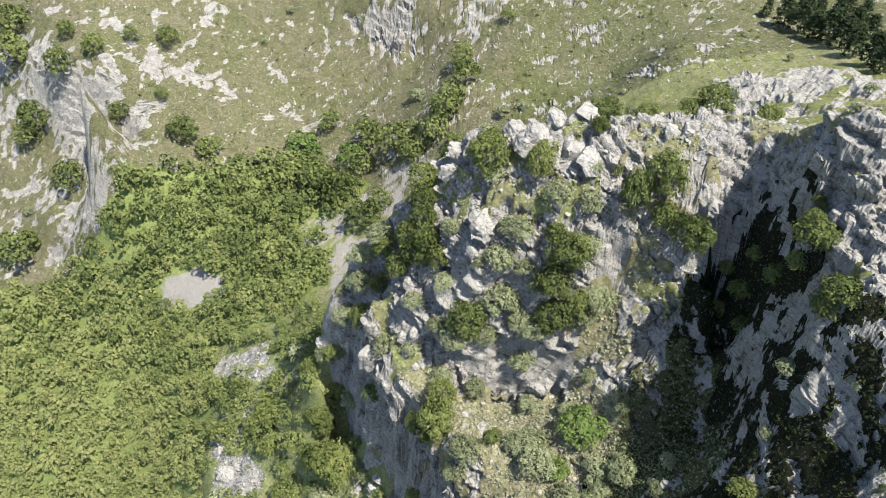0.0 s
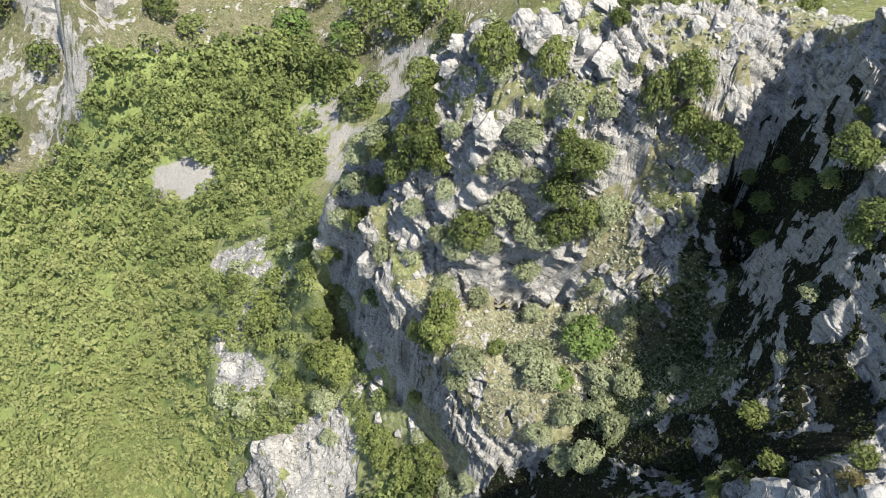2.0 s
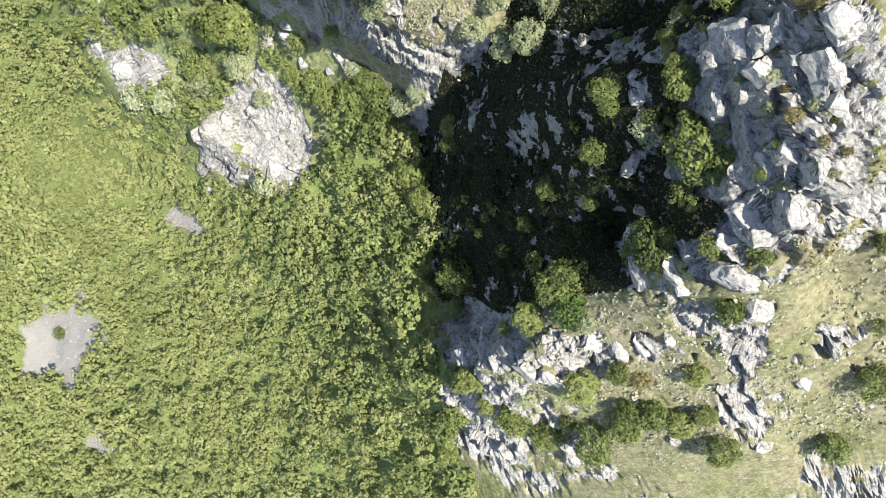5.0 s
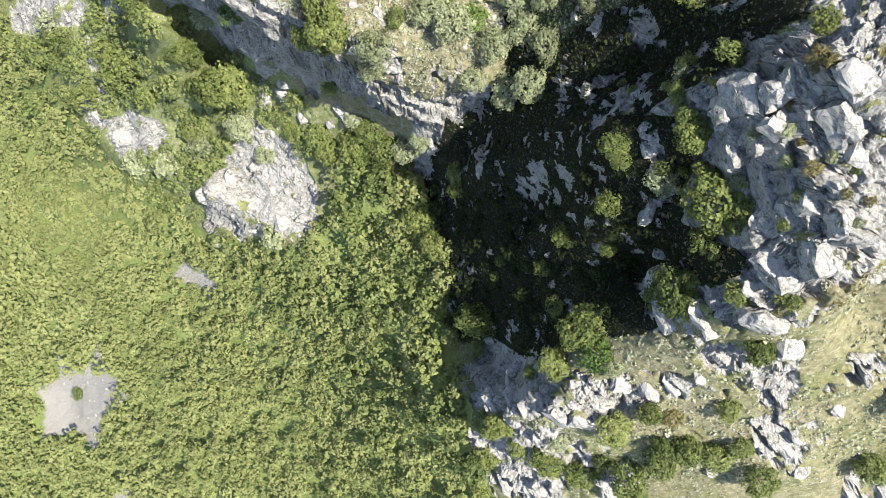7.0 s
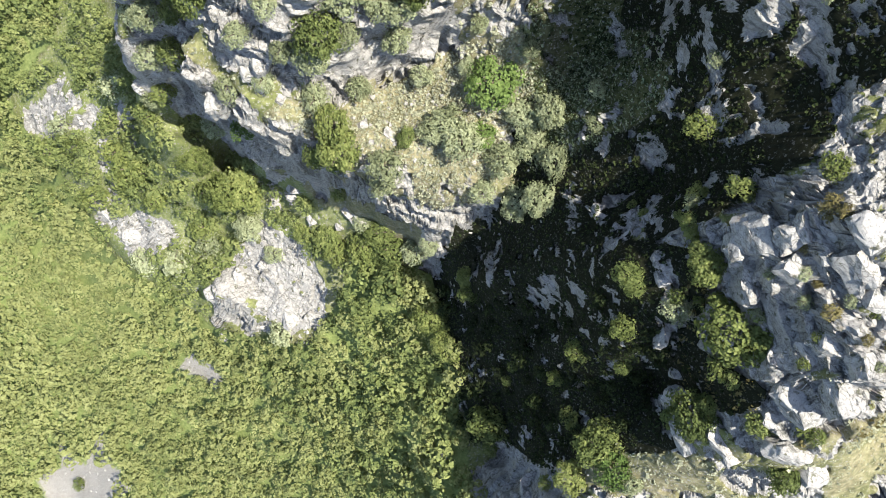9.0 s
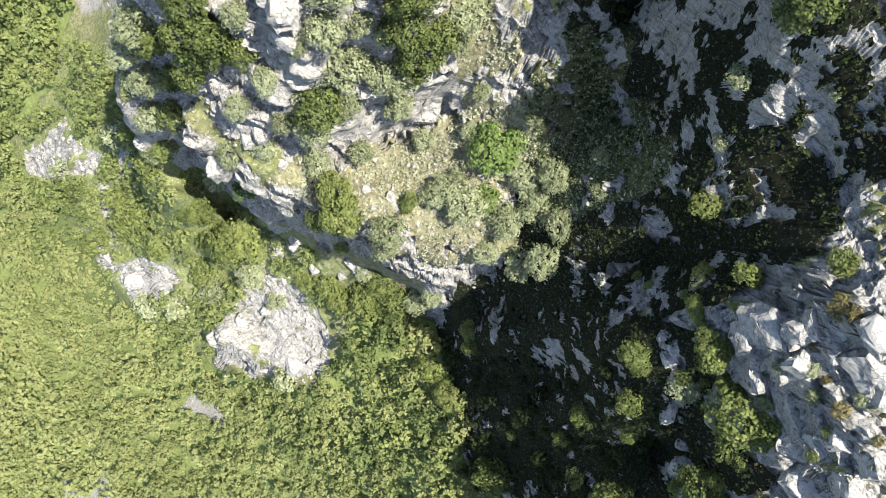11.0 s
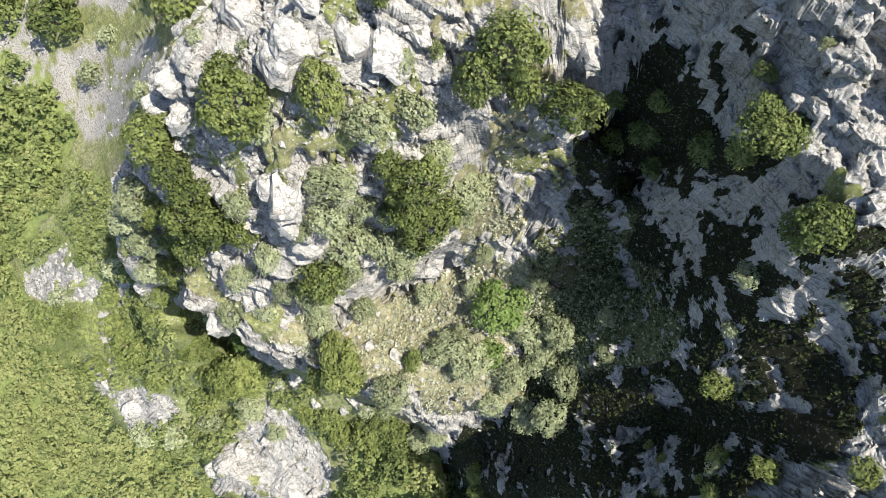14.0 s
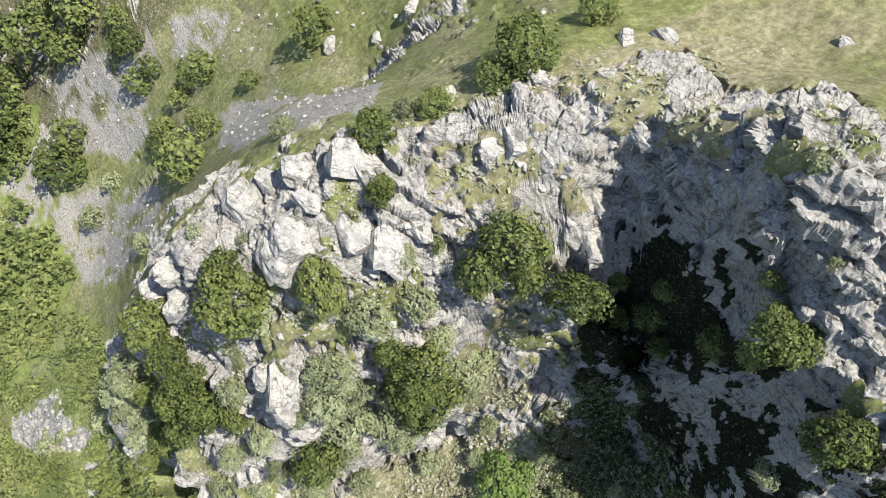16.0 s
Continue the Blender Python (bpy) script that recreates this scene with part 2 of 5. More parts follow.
SCREES = [[(-107, 182), (-93, 186), (-78, 178), (-80, 168), (-105, 172)], [(-55, 193), (-38, 200), (-36, 183), (-48, 183)], [(-160, 63), (-148, 58), (-140, 66), (-135, 56), (-120, 62), (-124, 48), (-115, 40), (-134, 40), (-147, 29), (-152, 38), (-172, 41), (-162, 50)],
          [(-75, 64), (-69, 65), (-62, 59), (-62, 55), (-67, 54), (-71, 58)], [(-18, 206), (-3, 199), (-5, 192), (9, 192), (8, 184), (0, 184), (1, 172), (-11, 176), (-21, 187), (-25, 199)], [(-19, 175), (-4, 160), (-5, 152), (-12, 147), (-28, 151), (-37, 160), (-41, 177), (-33, 183)], [(14, 160), (26, 150), (37, 125), (33, 114), (26, 119), (16, 129), (11, 150)], [(15, 190), (27, 179), (20, 172), (11, 184)],
          [(-150, 8), (-140, 14), (-138, 2)], [(-34, 176), (-30, 166), (-22, 160), (-20, 172)], [(-14, 132), (-2, 118), (4, 124), (-8, 140)]]
SLABS = [[(-44.5, 72.5), (-36.6, 77.6), (-25.7, 80.3), (-19, 71), (-19.8, 60.4), (-24.7, 52.8), (-33, 51.2), (-34.9, 58.4), (-41, 65)], [(-62.5, 103), (-56.5, 100.4), (-51.6, 98.4), (-45.2, 91.7), (-47.2, 86.8), (-51.2, 87), (-61, 91), (-62, 98.5)],
         [(-73, 143.3), (-54.2, 138.5), (-47.7, 123.7), (-52, 120.4), (-60.4, 127.4), (-69.1, 130.3), (-74.7, 139.6)], [(-47.8, 116.1), (-42.2, 120.4), (-37, 115), (-42.4, 113.8)], [(-53.4, 119.6), (-51, 118.6), (-54.6, 112.2), (-57.8, 112.9)], [(-56.5, 112), (-54.2, 111.4), (-56.6, 104.5), (-59.2, 105)], [(-64.9, 107.6), (-61.6, 105.6), (-58.8, 100.7), (-61.8, 100), (-65.4, 102.9)]]
BARE_ROCK = [[(-20, 112), (-6, 116), (8, 117), (22, 112), (34, 108), (52, 102), (62, 98), (64, 84), (70, 76), (58, 64), (58, 44), (54, 34), (52, 16), (46, 4), (36, 2), (30, 10), (30, 30), (38, 36), (47, 44), (46, 80), (36, 90), (20, 86), (2, 88), (-12, 98)],
             [(-185, 220), (-120, 210), (-112, 236), (-118, 266), (-150, 285), (-190, 270)], [(-110, 268), (-86, 276), (-84, 258), (-104, 250)], [(-20, 268), (14, 262), (22, 276), (-24, 290)],
             [(40, 245), (58, 250), (56, 228), (44, 226)], [(60, 205), (82, 212), (78, 190), (64, 188)], [(76, 178), (100, 172), (112, 145), (92, 132), (72, 142), (66, 160)]]
SPUR_ROCK = [[(-11, 9.6), (-7, 8.4), (-1.5, 6.8), (5.4, 6.6), (8.5, 4.8), (11.3, 2.6), (16.2, 2.5), (21.6, -0.2), (27.9, -6), (26.9, -8.7), (21.3, -5.5), (15.7, -3.6), (10.7, -5), (6.2, -5), (1.1, -0.3), (-4, 1.5), (-7.2, 3.4), (-11.5, 6.5)],
             [(-16.8, -15.5), (-6.5, -12), (0, -17.7), (-2.3, -24.5), (-19.3, -23.8)], [(25.7, 16.8), (28.2, 15), (27.5, 12.7), (29.5, 8.3), (28.2, 4.4), (23.3, 5.3), (20.2, 10.3)], [(29.1, -12.1), (32.3, -12.4), (36.9, -21.5), (35.1, -27.9), (31.2, -24.7), (28.8, -18.1)],
             [(29.9, 15.1), (35.1, 16), (41.8, 17.5), (41.6, 12.5), (37.6, 11.2), (37.5, 7.4), (36.5, 0.2), (37, -9.2), (33.2, -13.7), (28.7, -6.1), (25.3, 1.2), (26.7, 3), (31.5, 1), (33.8, 8.3)]]
SOLID_ROCK = [[(-6, 112), (8, 115), (22, 111), (36, 105), (50, 99), (62, 95), (68, 84), (63, 66), (58, 50), (53, 46), (51, 60), (51, 74), (50, 86), (44, 89), (36, 95), (26, 97), (16, 96), (2, 104)]]
MEADOW = [[(60, 104), (70, 96), (66, 86), (86, 70), (120, 80), (140, 150), (60, 180), (26, 240), (6, 232), (30, 180), (32, 146), (56, 134), (42, 112)], [(38, 5), (52, 0), (60, -40), (42, -32), (38, -12)]]

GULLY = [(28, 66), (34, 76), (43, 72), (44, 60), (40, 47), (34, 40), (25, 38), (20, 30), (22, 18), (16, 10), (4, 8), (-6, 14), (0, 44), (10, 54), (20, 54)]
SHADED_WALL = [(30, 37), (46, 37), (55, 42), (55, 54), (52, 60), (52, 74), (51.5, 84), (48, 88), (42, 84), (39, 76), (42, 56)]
WEST_FACE = [(-15, 96), (-9.8, 87), (-7.2, 81), (-4, 76.5), (2.8, 66.8), (9.5, 60.3), (6, 56), (-1.5, 63), (-8.5, 72.5), (-14, 80), (-19, 87), (-23, 96)]
SHELF = [(-10, 85), (0, 81), (12, 81), (24, 80), (34, 70), (31, 61), (20, 55), (9, 58.5), (2, 66), (-5, 75.5)]
KNOB = [(33, 36), (44, 35), (50, 26), (46, 8), (34, 2), (27, 6), (28, 22), (31, 31)]
BEDDED = [(47, 92), (58, 96), (68, 84), (62, 60), (50, 60), (47, 70), (46, 84)]
LEDGE = [(32.2, 104), (36.4, 102.2), (43, 96.4), (50, 92), (48.8, 89.8), (43.2, 91.3), (36.5, 96.5), (31, 99.5)]
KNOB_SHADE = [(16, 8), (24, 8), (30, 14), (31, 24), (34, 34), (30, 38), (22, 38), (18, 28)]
# Plant-grown hollow below the wall's head, its deep shade painted as near-black ground, and bare plates on the shaded
# wall: y, z as seen from the gully.
HOLLOW = [(84, 50.2), (81.1, 52.3), (76.7, 48.2), (73.7, 47.3), (70.5, 54), (67, 56), (66, 50.6), (70.1, 44), (74.6, 31.7), (80.3, 26.8), (83.2, 35.9), (84, 42)]
WALL_PLATES = [[(76.3, 24.1), (71.9, 29.1), (68.7, 25.6), (65.4, 28.5), (62.5, 26), (60.5, 33.4), (57.6, 34.5), (53.6, 33.1), (53.5, 35.4), (55.8, 37.7), (60.3, 36.1), (63.8, 34.7), (67.4, 38), (71.1, 38.8), (72, 34.5), (74.5, 27.8)],
               [(70.1, 40.8), (68.3, 45.6), (66, 52.7), (63.1, 53.8), (61.8, 52.7), (62.9, 48.4), (62.1, 45.5), (63.5, 41.8), (67.1, 38.6)], [(54.8, 40.3), (55.4, 46.1), (55.2, 48), (55.3, 52.2), (54, 50.8), (52.6, 46.5), (51, 42.2), (52.6, 39.7)],
               [(52.7, 46.8), (52.2, 50.1), (49.8, 48.3), (45.5, 44.8), (43.6, 44.2), (42.7, 42.6), (45.5, 42), (48.1, 41)], [(43.3, 43.2), (43, 45.8), (38.1, 45.8), (37.1, 43.4), (40.2, 43)], [(44.6, 30.8), (44.5, 35), (42.8, 37.1), (41.9, 34.6), (42.4, 30.1)]]
# Cracked rock broken up by dark plants: x, y.
STREAKED = [[(33, 89), (39, 84.5), (45, 79.5), (49, 73), (47.5, 68.5), (44, 72.5), (40, 77), (35, 81), (32, 85)], [(30, 47), (37, 44), (38, 38), (33, 38), (27, 41)], [(44, 62), (47, 62), (47, 46), (42, 44), (41, 52)]]
# Bare plates and ribs in the shade: x, y.
OUTCROPS = [[(12.2, 46), (16, 42), (21.7, 37.1), (21.4, 32.5), (18.4, 29.5), (14.9, 34.1), (10.9, 42.1)], [(29.5, 36.9), (30.7, 34.8), (30, 30.4), (29.8, 24.4), (27.5, 20.4), (26.4, 22.8), (26.6, 28.6), (27, 31.6)],
            [(24.1, 13.6), (26.2, 14), (27.6, 13.2), (28, 5.7), (23.8, 6), (21.3, 10.4)], [(54.1, 40.1), (51.4, 35.3), (47.8, 34.3), (49.7, 37.2)], [(27.3, 40.5), (29.6, 39), (25.2, 36.8), (23.3, 36.6)]]
PALE_SLOPE = [(24, 86), (32.6, 86.8), (34.5, 81.2), (32.2, 74.7), (31.5, 65.3), (27.4, 66), (24, 76)]
FACE = [(-12, 98), (2, 104), (16, 97), (30, 92), (33, 87), (24, 83), (10, 84), (-2, 86), (-10, 92)]
APRON = [(-26, 97), (-17, 87), (-12, 80), (-6, 74.5), (0.8, 66), (7, 59), (0, 55), (-10, 64), (-20, 76), (-30, 92)]
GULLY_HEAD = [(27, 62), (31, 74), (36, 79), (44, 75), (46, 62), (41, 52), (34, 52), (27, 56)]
THICKET = [(-8, 12), (4, 7), (20, 10), (27, 18), (24, 34), (12, 38), (4, 48), (-7, 32)]


def inside(polygon, x, y):
    """Which of the points lie inside the outline."""
    result = np.zeros(len(x), bool)
    for (ax, ay), (bx, by) in zip(polygon, polygon[1:] + polygon[:1]):
        crosses = (ay > y) != (by > y)
        result ^= crosses & (x < (bx - ax) * (y - ay) / (by - ay if by != ay else 1e-9) + ax)
    return result


def within(polygons, x, y, wobble=2.5, size=7.0, seed=50):
    wx, wy = x + wobble * fractal2(x, y, size, 4, seed), y + wobble * fractal2(x, y, size, 4, seed + 20)
    result = np.zeros(len(x), bool)
    for polygon in polygons:
        result |= inside(polygon, wx, wy)
    return result


flat_x, flat_y = mesh_x.ravel(), mesh_y.ravel()
slope_x, slope_y = slope_of(land)
steep = np.sqrt(slope_x ** 2 + slope_y ** 2).ravel()
patchy = fractal2(flat_x, flat_y, 9.0, 5, 11)
fine_patchy = fractal2(flat_x, flat_y, 2.2, 3, 17)
in_forest = within([FOREST_EDGE], flat_x, flat_y, 3.0)
in_scrub = within([SCRUB_EDGE], flat_x, flat_y, 3.0)
in_scree = within(SCREES, flat_x, flat_y, 3.5, 6.0) & ((flat_y < 140) | (flat_x < -60) | (patchy + 1.2 * fine_patchy > -0.3))
in_slab = within(SLABS, flat_x, flat_y, 1.8, 5.0)
in_bare = within(BARE_ROCK, flat_x, flat_y, 4.0, 9.0)
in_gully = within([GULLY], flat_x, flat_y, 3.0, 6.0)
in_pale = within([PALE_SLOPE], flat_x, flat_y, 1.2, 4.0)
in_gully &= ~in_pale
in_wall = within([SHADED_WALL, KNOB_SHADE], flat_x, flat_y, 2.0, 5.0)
wall_z = land.ravel()
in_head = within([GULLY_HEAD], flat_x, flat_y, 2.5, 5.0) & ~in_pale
in_plate = within(OUTCROPS, flat_x, flat_y, 1.2, 3.0) | (within(WALL_PLATES, flat_y, wall_z, 1.3, 3.0) & (flat_x > 43) & (flat_x < 54.5) & (flat_y > 36))
in_meadow = within(MEADOW, flat_x, flat_y, 6.0, 12.0)
rock = smooth(1.25, 2.3, steep + 1.3 * patchy + 0.7 * fine_patchy)
rock = np.where(in_bare, np.maximum(rock, smooth(-0.35, 0.1, patchy + 0.7 * fine_patchy)), rock)
in_solid = within(SOLID_ROCK, flat_x, flat_y, 3.0, 6.0)
rock = np.where(in_solid, np.maximum(rock, smooth(-0.6, -0.15, patchy + 0.7 * fine_patchy)), rock)
in_spur = within(SPUR_ROCK, flat_x, flat_y, 1.4, 5.0)
rock = np.where(in_spur, np.maximum(rock, smooth(-0.62, -0.3, 0.8 * patchy + 0.9 * fine_patchy)), rock)
rock = np.where(in_meadow & ~in_bare & ~in_solid & ~in_spur, np.minimum(rock, smooth(0.25, 0.6, patchy + 0.6 * fine_patchy)), rock)
rock = np.where(in_slab, np.maximum(rock, smooth(-0.6, -0.25, 0.7 * patchy + 0.9 * fine_patchy)), rock)
rock = np.where(within([LEDGE], flat_x, flat_y, 2.0, 5.0), np.minimum(rock, smooth(-0.02, 0.12, 0.5 * patchy + fine_patchy + 0.25 * (steep - 0.6))), rock)
rock = np.where(in_forest & ~in_slab & ~in_scree, 0.0, rock)
rock = np.where(in_scrub & ~in_slab, np.minimum(rock, smooth(0.25, 0.5, patchy + 0.5 * fine_patchy)), rock)
rock = np.where((flat_y > 195) & in_bare, np.minimum(rock, smooth(0.08, 0.45, patchy + 0.9 * fine_patchy + 0.25 * steep)), rock)
rock = np.where((flat_y > 195) & ~in_forest, np.maximum(rock, 0.75 * smooth(0.22, 0.5, 0.5 * patchy + fine_patchy)), rock)
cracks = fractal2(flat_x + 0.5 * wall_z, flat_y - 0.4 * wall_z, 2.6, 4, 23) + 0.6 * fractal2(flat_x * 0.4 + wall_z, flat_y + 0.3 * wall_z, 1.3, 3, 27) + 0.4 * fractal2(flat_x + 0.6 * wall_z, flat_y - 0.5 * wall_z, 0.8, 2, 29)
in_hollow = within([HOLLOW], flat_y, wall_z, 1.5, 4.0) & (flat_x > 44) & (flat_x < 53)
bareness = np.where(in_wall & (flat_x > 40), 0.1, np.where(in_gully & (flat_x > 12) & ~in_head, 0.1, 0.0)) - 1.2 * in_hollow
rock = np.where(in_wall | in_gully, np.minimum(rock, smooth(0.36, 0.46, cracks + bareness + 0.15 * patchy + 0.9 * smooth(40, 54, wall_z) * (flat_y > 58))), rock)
in_rocky = within([FACE], flat_x, flat_y, 2.0, 6.0)
rock = np.where(in_rocky, np.maximum(rock, smooth(0.75, 1.25, steep + 1.1 * patchy + 0.9 * fine_patchy)), rock)
rock = np.where(in_pale, np.minimum(rock, 0.8 * smooth(0.2, 0.35, 0.6 * patchy + fine_patchy)), rock)
rock = np.where(within([APRON], flat_x, flat_y, 1.0, 4.0) & (wall_z < -19 + 2.5 * fine_patchy), np.minimum(rock, smooth(0.35, 0.5, patchy + fine_patchy)), rock)
in_face = within([WEST_FACE], flat_x, flat_y, 0.9, 4.0) & (wall_z > -19 + 2.5 * fine_patchy)
rock = np.where(in_face, np.maximum(rock, smooth(-0.7, -0.4, patchy + 0.7 * fine_patchy)), rock)
rock = np.where((flat_x > 29) & (flat_y < 8) & (flat_y > -45), np.maximum(rock, smooth(0.3, 0.45, patchy + 0.9 * fine_patchy)), rock)
in_shelf = within([SHELF], flat_x, flat_y, 0.8, 3.0)
rock = np.where(in_shelf, np.minimum(rock, smooth(0.1, 0.3, patchy + 0.8 * fine_patchy)), rock)
rock = np.where(within(STREAKED, flat_x, flat_y, 1.2, 3.0), smooth(-0.05, 0.08, cracks), rock)
rock = np.where(in_wall & (flat_y > 77) & (wall_z > 38) & ~in_hollow, smooth(-0.28, -0.16, cracks), rock)
in_outcrop = within(OUTCROPS, flat_x, flat_y, 1.2, 3.0)
rock = np.where(in_plate, np.where(in_outcrop, smooth(0.0, 0.12, cracks), smooth(-0.5, -0.2, cracks)), rock)
scree = np.where(in_scree, 1.0, 0.0)
rock = np.where(in_scree, 0.0, rock)
near_slab = blurred(in_slab.astype(float).reshape(shape), 2).ravel()
far_off = smooth(40, 110, np.maximum(np.maximum(-30 - flat_x, flat_x - 70), np.maximum(-20 - flat_y, flat_y - 125)))

# Relief: beds and joints of the limestone, pushed out along the slope.
level = np.c_[flat_x, flat_y, land.ravel() + 0.9 * fractal2(flat_x, flat_y, 14.0, 4, 5) * (1 + rock)]
in_beds = within([BEDDED], flat_x, flat_y, 1.0, 6.0)
terraced = rock * smooth(0.55, 1.3, steep) * np.where(in_beds, 1.35, np.where(within([KNOB], flat_x, flat_y, 1.0, 6.0), 1.65, np.where(in_face, 1.3, 1 - 0.75 * smooth(2.4, 4.0, steep))))
for tread, strength, seed in ((3.4, 0.55, 81), (1.25, 0.3, 85)):
    bench = (level[:, 2] + 0.22 * flat_x - 0.12 * flat_y) / tread + 1.5 * fractal2(flat_x, flat_y, 5.5 * tread, 4, seed)
    part_way = bench - np.floor(bench)
    level[:, 2] += strength * terraced * tread * (smooth(0.62, 1.0, part_way) - part_way)
up = np.c_[-slope_x.ravel(), -slope_y.ravel(), np.ones(len(flat_x))]
up[:, :2] *= np.minimum(1.0, 2.2 / np.maximum(steep, 1e-6))[:, None]
up /= np.linalg.norm(up, axis=1)[:, None]
stone = np.where((rock > 0.02) | (scree > 0.5))[0]
BED_NORMAL = np.array((0.48, 0.13, 0.868))
bed = np.array(Euler((radians(38), radians(-24), radians(30))).to_matrix())
spot = level[stone] @ bed * np.array((1.0, 0.66, 1.6))
spot = spot + 0.3 * np.c_[fractal2(spot[:, 0], spot[:, 1], 3.0, 2, 61), fractal2(spot[:, 1], spot[:, 2], 3.0, 2, 62), fractal2(spot[:, 2], spot[:, 0], 3.0, 2, 63)]
big, big_joint, big_lean = blocks3(spot, 6.0, 1)
mid, mid_joint, mid_lean = blocks3(spot, 2.4, 2)
small, small_joint, small_lean = blocks3(spot, 0.9, 3)
# Beds dip to the east, so that each breaks off in a scarp towards the west.
across = level[stone] @ BED_NORMAL + 0.9 * fractal2(flat_x[stone], flat_y[stone], 4.0, 4, 66)
calm = 1 - 0.5 * in_solid[stone]
push = 1.7 * (big - 0.5) + 1.3 * big_lean - 0.9 * (1 - smooth(0.0, 0.06, big_joint))
push += calm * (0.75 * (mid - 0.5) + 0.75 * mid_lean) - 0.4 * (1 - smooth(0.0, 0.1, mid_joint))
push += calm * (0.16 * (small - 0.5) + 0.3 * small_lean) - 0.12 * (1 - smooth(0.0, 0.2, small_joint))
for thick, drop, shift in ((3.6, 1.2, 1.7 * big), (1.4, 0.5, 2.3 * mid + big)):
    k = across / thick + shift
    k = k - np.floor(k)
    push += drop * np.clip(0.75 + 1.6 * fractal2(flat_x[stone], flat_y[stone], 6.0, 2, 67), 0.1, 1.4) * (smooth(0.0, 0.25 / thick, k) * (1 - k) - 0.4)
push += 0.08 * fractal2(spot[:, 0], spot[:, 1] + spot[:, 2], 1.2, 3, 71)
pushed = np.zeros(len(flat_x))
pushed[stone] = (push * rock[stone] * np.where(in_slab[stone], 0.4, np.where(in_face[stone], 0.95, np.where(in_plate[stone], 0.45, np.where(in_wall[stone], 0.4, 1 - 0.3 * far_off[stone])))) + 0.07 * scree[stone] * (small - 0.5))
pushed *= 1 - 0.8 * np.exp(-((flat_x - 43.5) ** 2 + (flat_y - 92.5) ** 2) / 5.5 ** 2)
softer = blurred(pushed.reshape(shape), 1)
softest = smooth(1.7, 3.4, blurred(steep.reshape(shape), 3)).ravel() * np.where(in_face, 0.25, np.where(in_beds, 0.5, 1.0))
level += up * ((1 - softest) * (0.75 * pushed + 0.25 * softer.ravel()) + softest * blurred(softer, 1).ravel())[:, None]
level[:, 2] += (1 - rock) * (0.22 * fractal2(flat_x, flat_y, 1.6, 3, 31) + 0.3 * fractal2(flat_x, flat_y, 4.0, 2, 37))
# A worn ledge below the crest, smoother than the rock round it.
worn = np.exp(-((flat_x - 39.1) ** 2 + (flat_y - 95.7) ** 2) / 3.6 ** 2)[:, None]
level = level * (1 - worn) + worn * np.stack([blurred(level[:, n].reshape(shape), 5).ravel() for n in range(3)], 1)
land = level[:, 2].reshape(shape)
# ---- end of terrain ----


def cover_at(values, x, y):
    """A cover value near places on the plan."""
    i = np.clip(np.searchsorted(grid_x, x), 0, len(grid_x) - 1)
    j = np.clip(np.searchsorted(grid_y, y), 0, len(grid_y) - 1)
    for _ in range(6):
        i = np.clip(i + np.round((x - mesh_x[j, i]) / np.maximum(0.05, np.gradient(grid_x)[i])).astype(int), 0, len(grid_x) - 1)
        j = np.clip(j + np.round((y - mesh_y[j, i]) / np.maximum(0.05, np.gradient(grid_y)[j])).astype(int), 0, len(grid_y) - 1)
    return values.reshape(shape)[j, i]

# ---- materials ----
def material(name):
    m = bpy.data.materials.new(name)
    m.use_nodes = True
    tree = m.node_tree
    shader = tree.nodes["Principled BSDF"]
    shader.inputs["Specular IOR Level"].default_value = 0.1
    return m, tree, shader


def noise_node(tree, scale, detail=6.0, rough=0.6, coords=None):
    n = tree.nodes.new("ShaderNodeTexNoise")
    n.inputs["Scale"].default_value, n.inputs["Detail"].default_value, n.inputs["Roughness"].default_value = scale, detail, rough
    if coords is not None:
        tree.links.new(coords, n.inputs["Vector"])
    return n.outputs["Fac"]


def ramp(tree, fac, *stops):
    """A colour ramp; each stop is a position and a grey value or an RGB colour."""
    n = tree.nodes.new("ShaderNodeValToRGB")
    e = n.color_ramp.elements
    while len(e) < len(stops):
        e.new(0.5)
    for k, (at, c) in enumerate(stops):
        e[k].position = at
        e[k].color = (c, c, c, 1) if isinstance(c, (int, float)) else (*c, 1)
    tree.links.new(fac, n.inputs["Fac"])
    return n.outputs["Color"]


def blend(tree, fac, a, b, kind="MIX"):
    n = tree.nodes.new("ShaderNodeMix")
    n.data_type, n.blend_type = "RGBA", kind
    for socket, value in ((n.inputs[0], fac), (n.inputs[6], a), (n.inputs[7], b)):
        if isinstance(value, (int, float)):
            socket.default_value = value
        elif isinstance(value, tuple):
            socket.default_value = (*value, 1)
        else:
            tree.links.new(value, socket)
    return n.outputs[2]


def maths(tree, op, a, b=0.0, clamp=False):
    n = tree.nodes.new("ShaderNodeMath")
    n.operation, n.use_clamp = op, clamp
    for socket, value in zip(n.inputs, (a, b)):
        if isinstance(value, (int, float)):
            socket.default_value = value
        else:
            tree.links.new(value, socket)
    return n.outputs[0]


def bump(tree, shader, height, strength, distance):
    n = tree.nodes.new("ShaderNodeBump")
    n.inputs["Strength"].default_value, n.inputs["Distance"].default_value = strength, distance
    tree.links.new(height, n.inputs["Height"])
    tree.links.new(n.outputs["Normal"], shader.inputs["Normal"])


def place_coords(tree):
    return tree.nodes.new("ShaderNodeNewGeometry").outputs["Position"]


BED_TURN = Matrix(((-0.26, -0.836, 0.48), (0.966, -0.225, 0.13), (0.0, 0.498, 0.868))).to_euler()


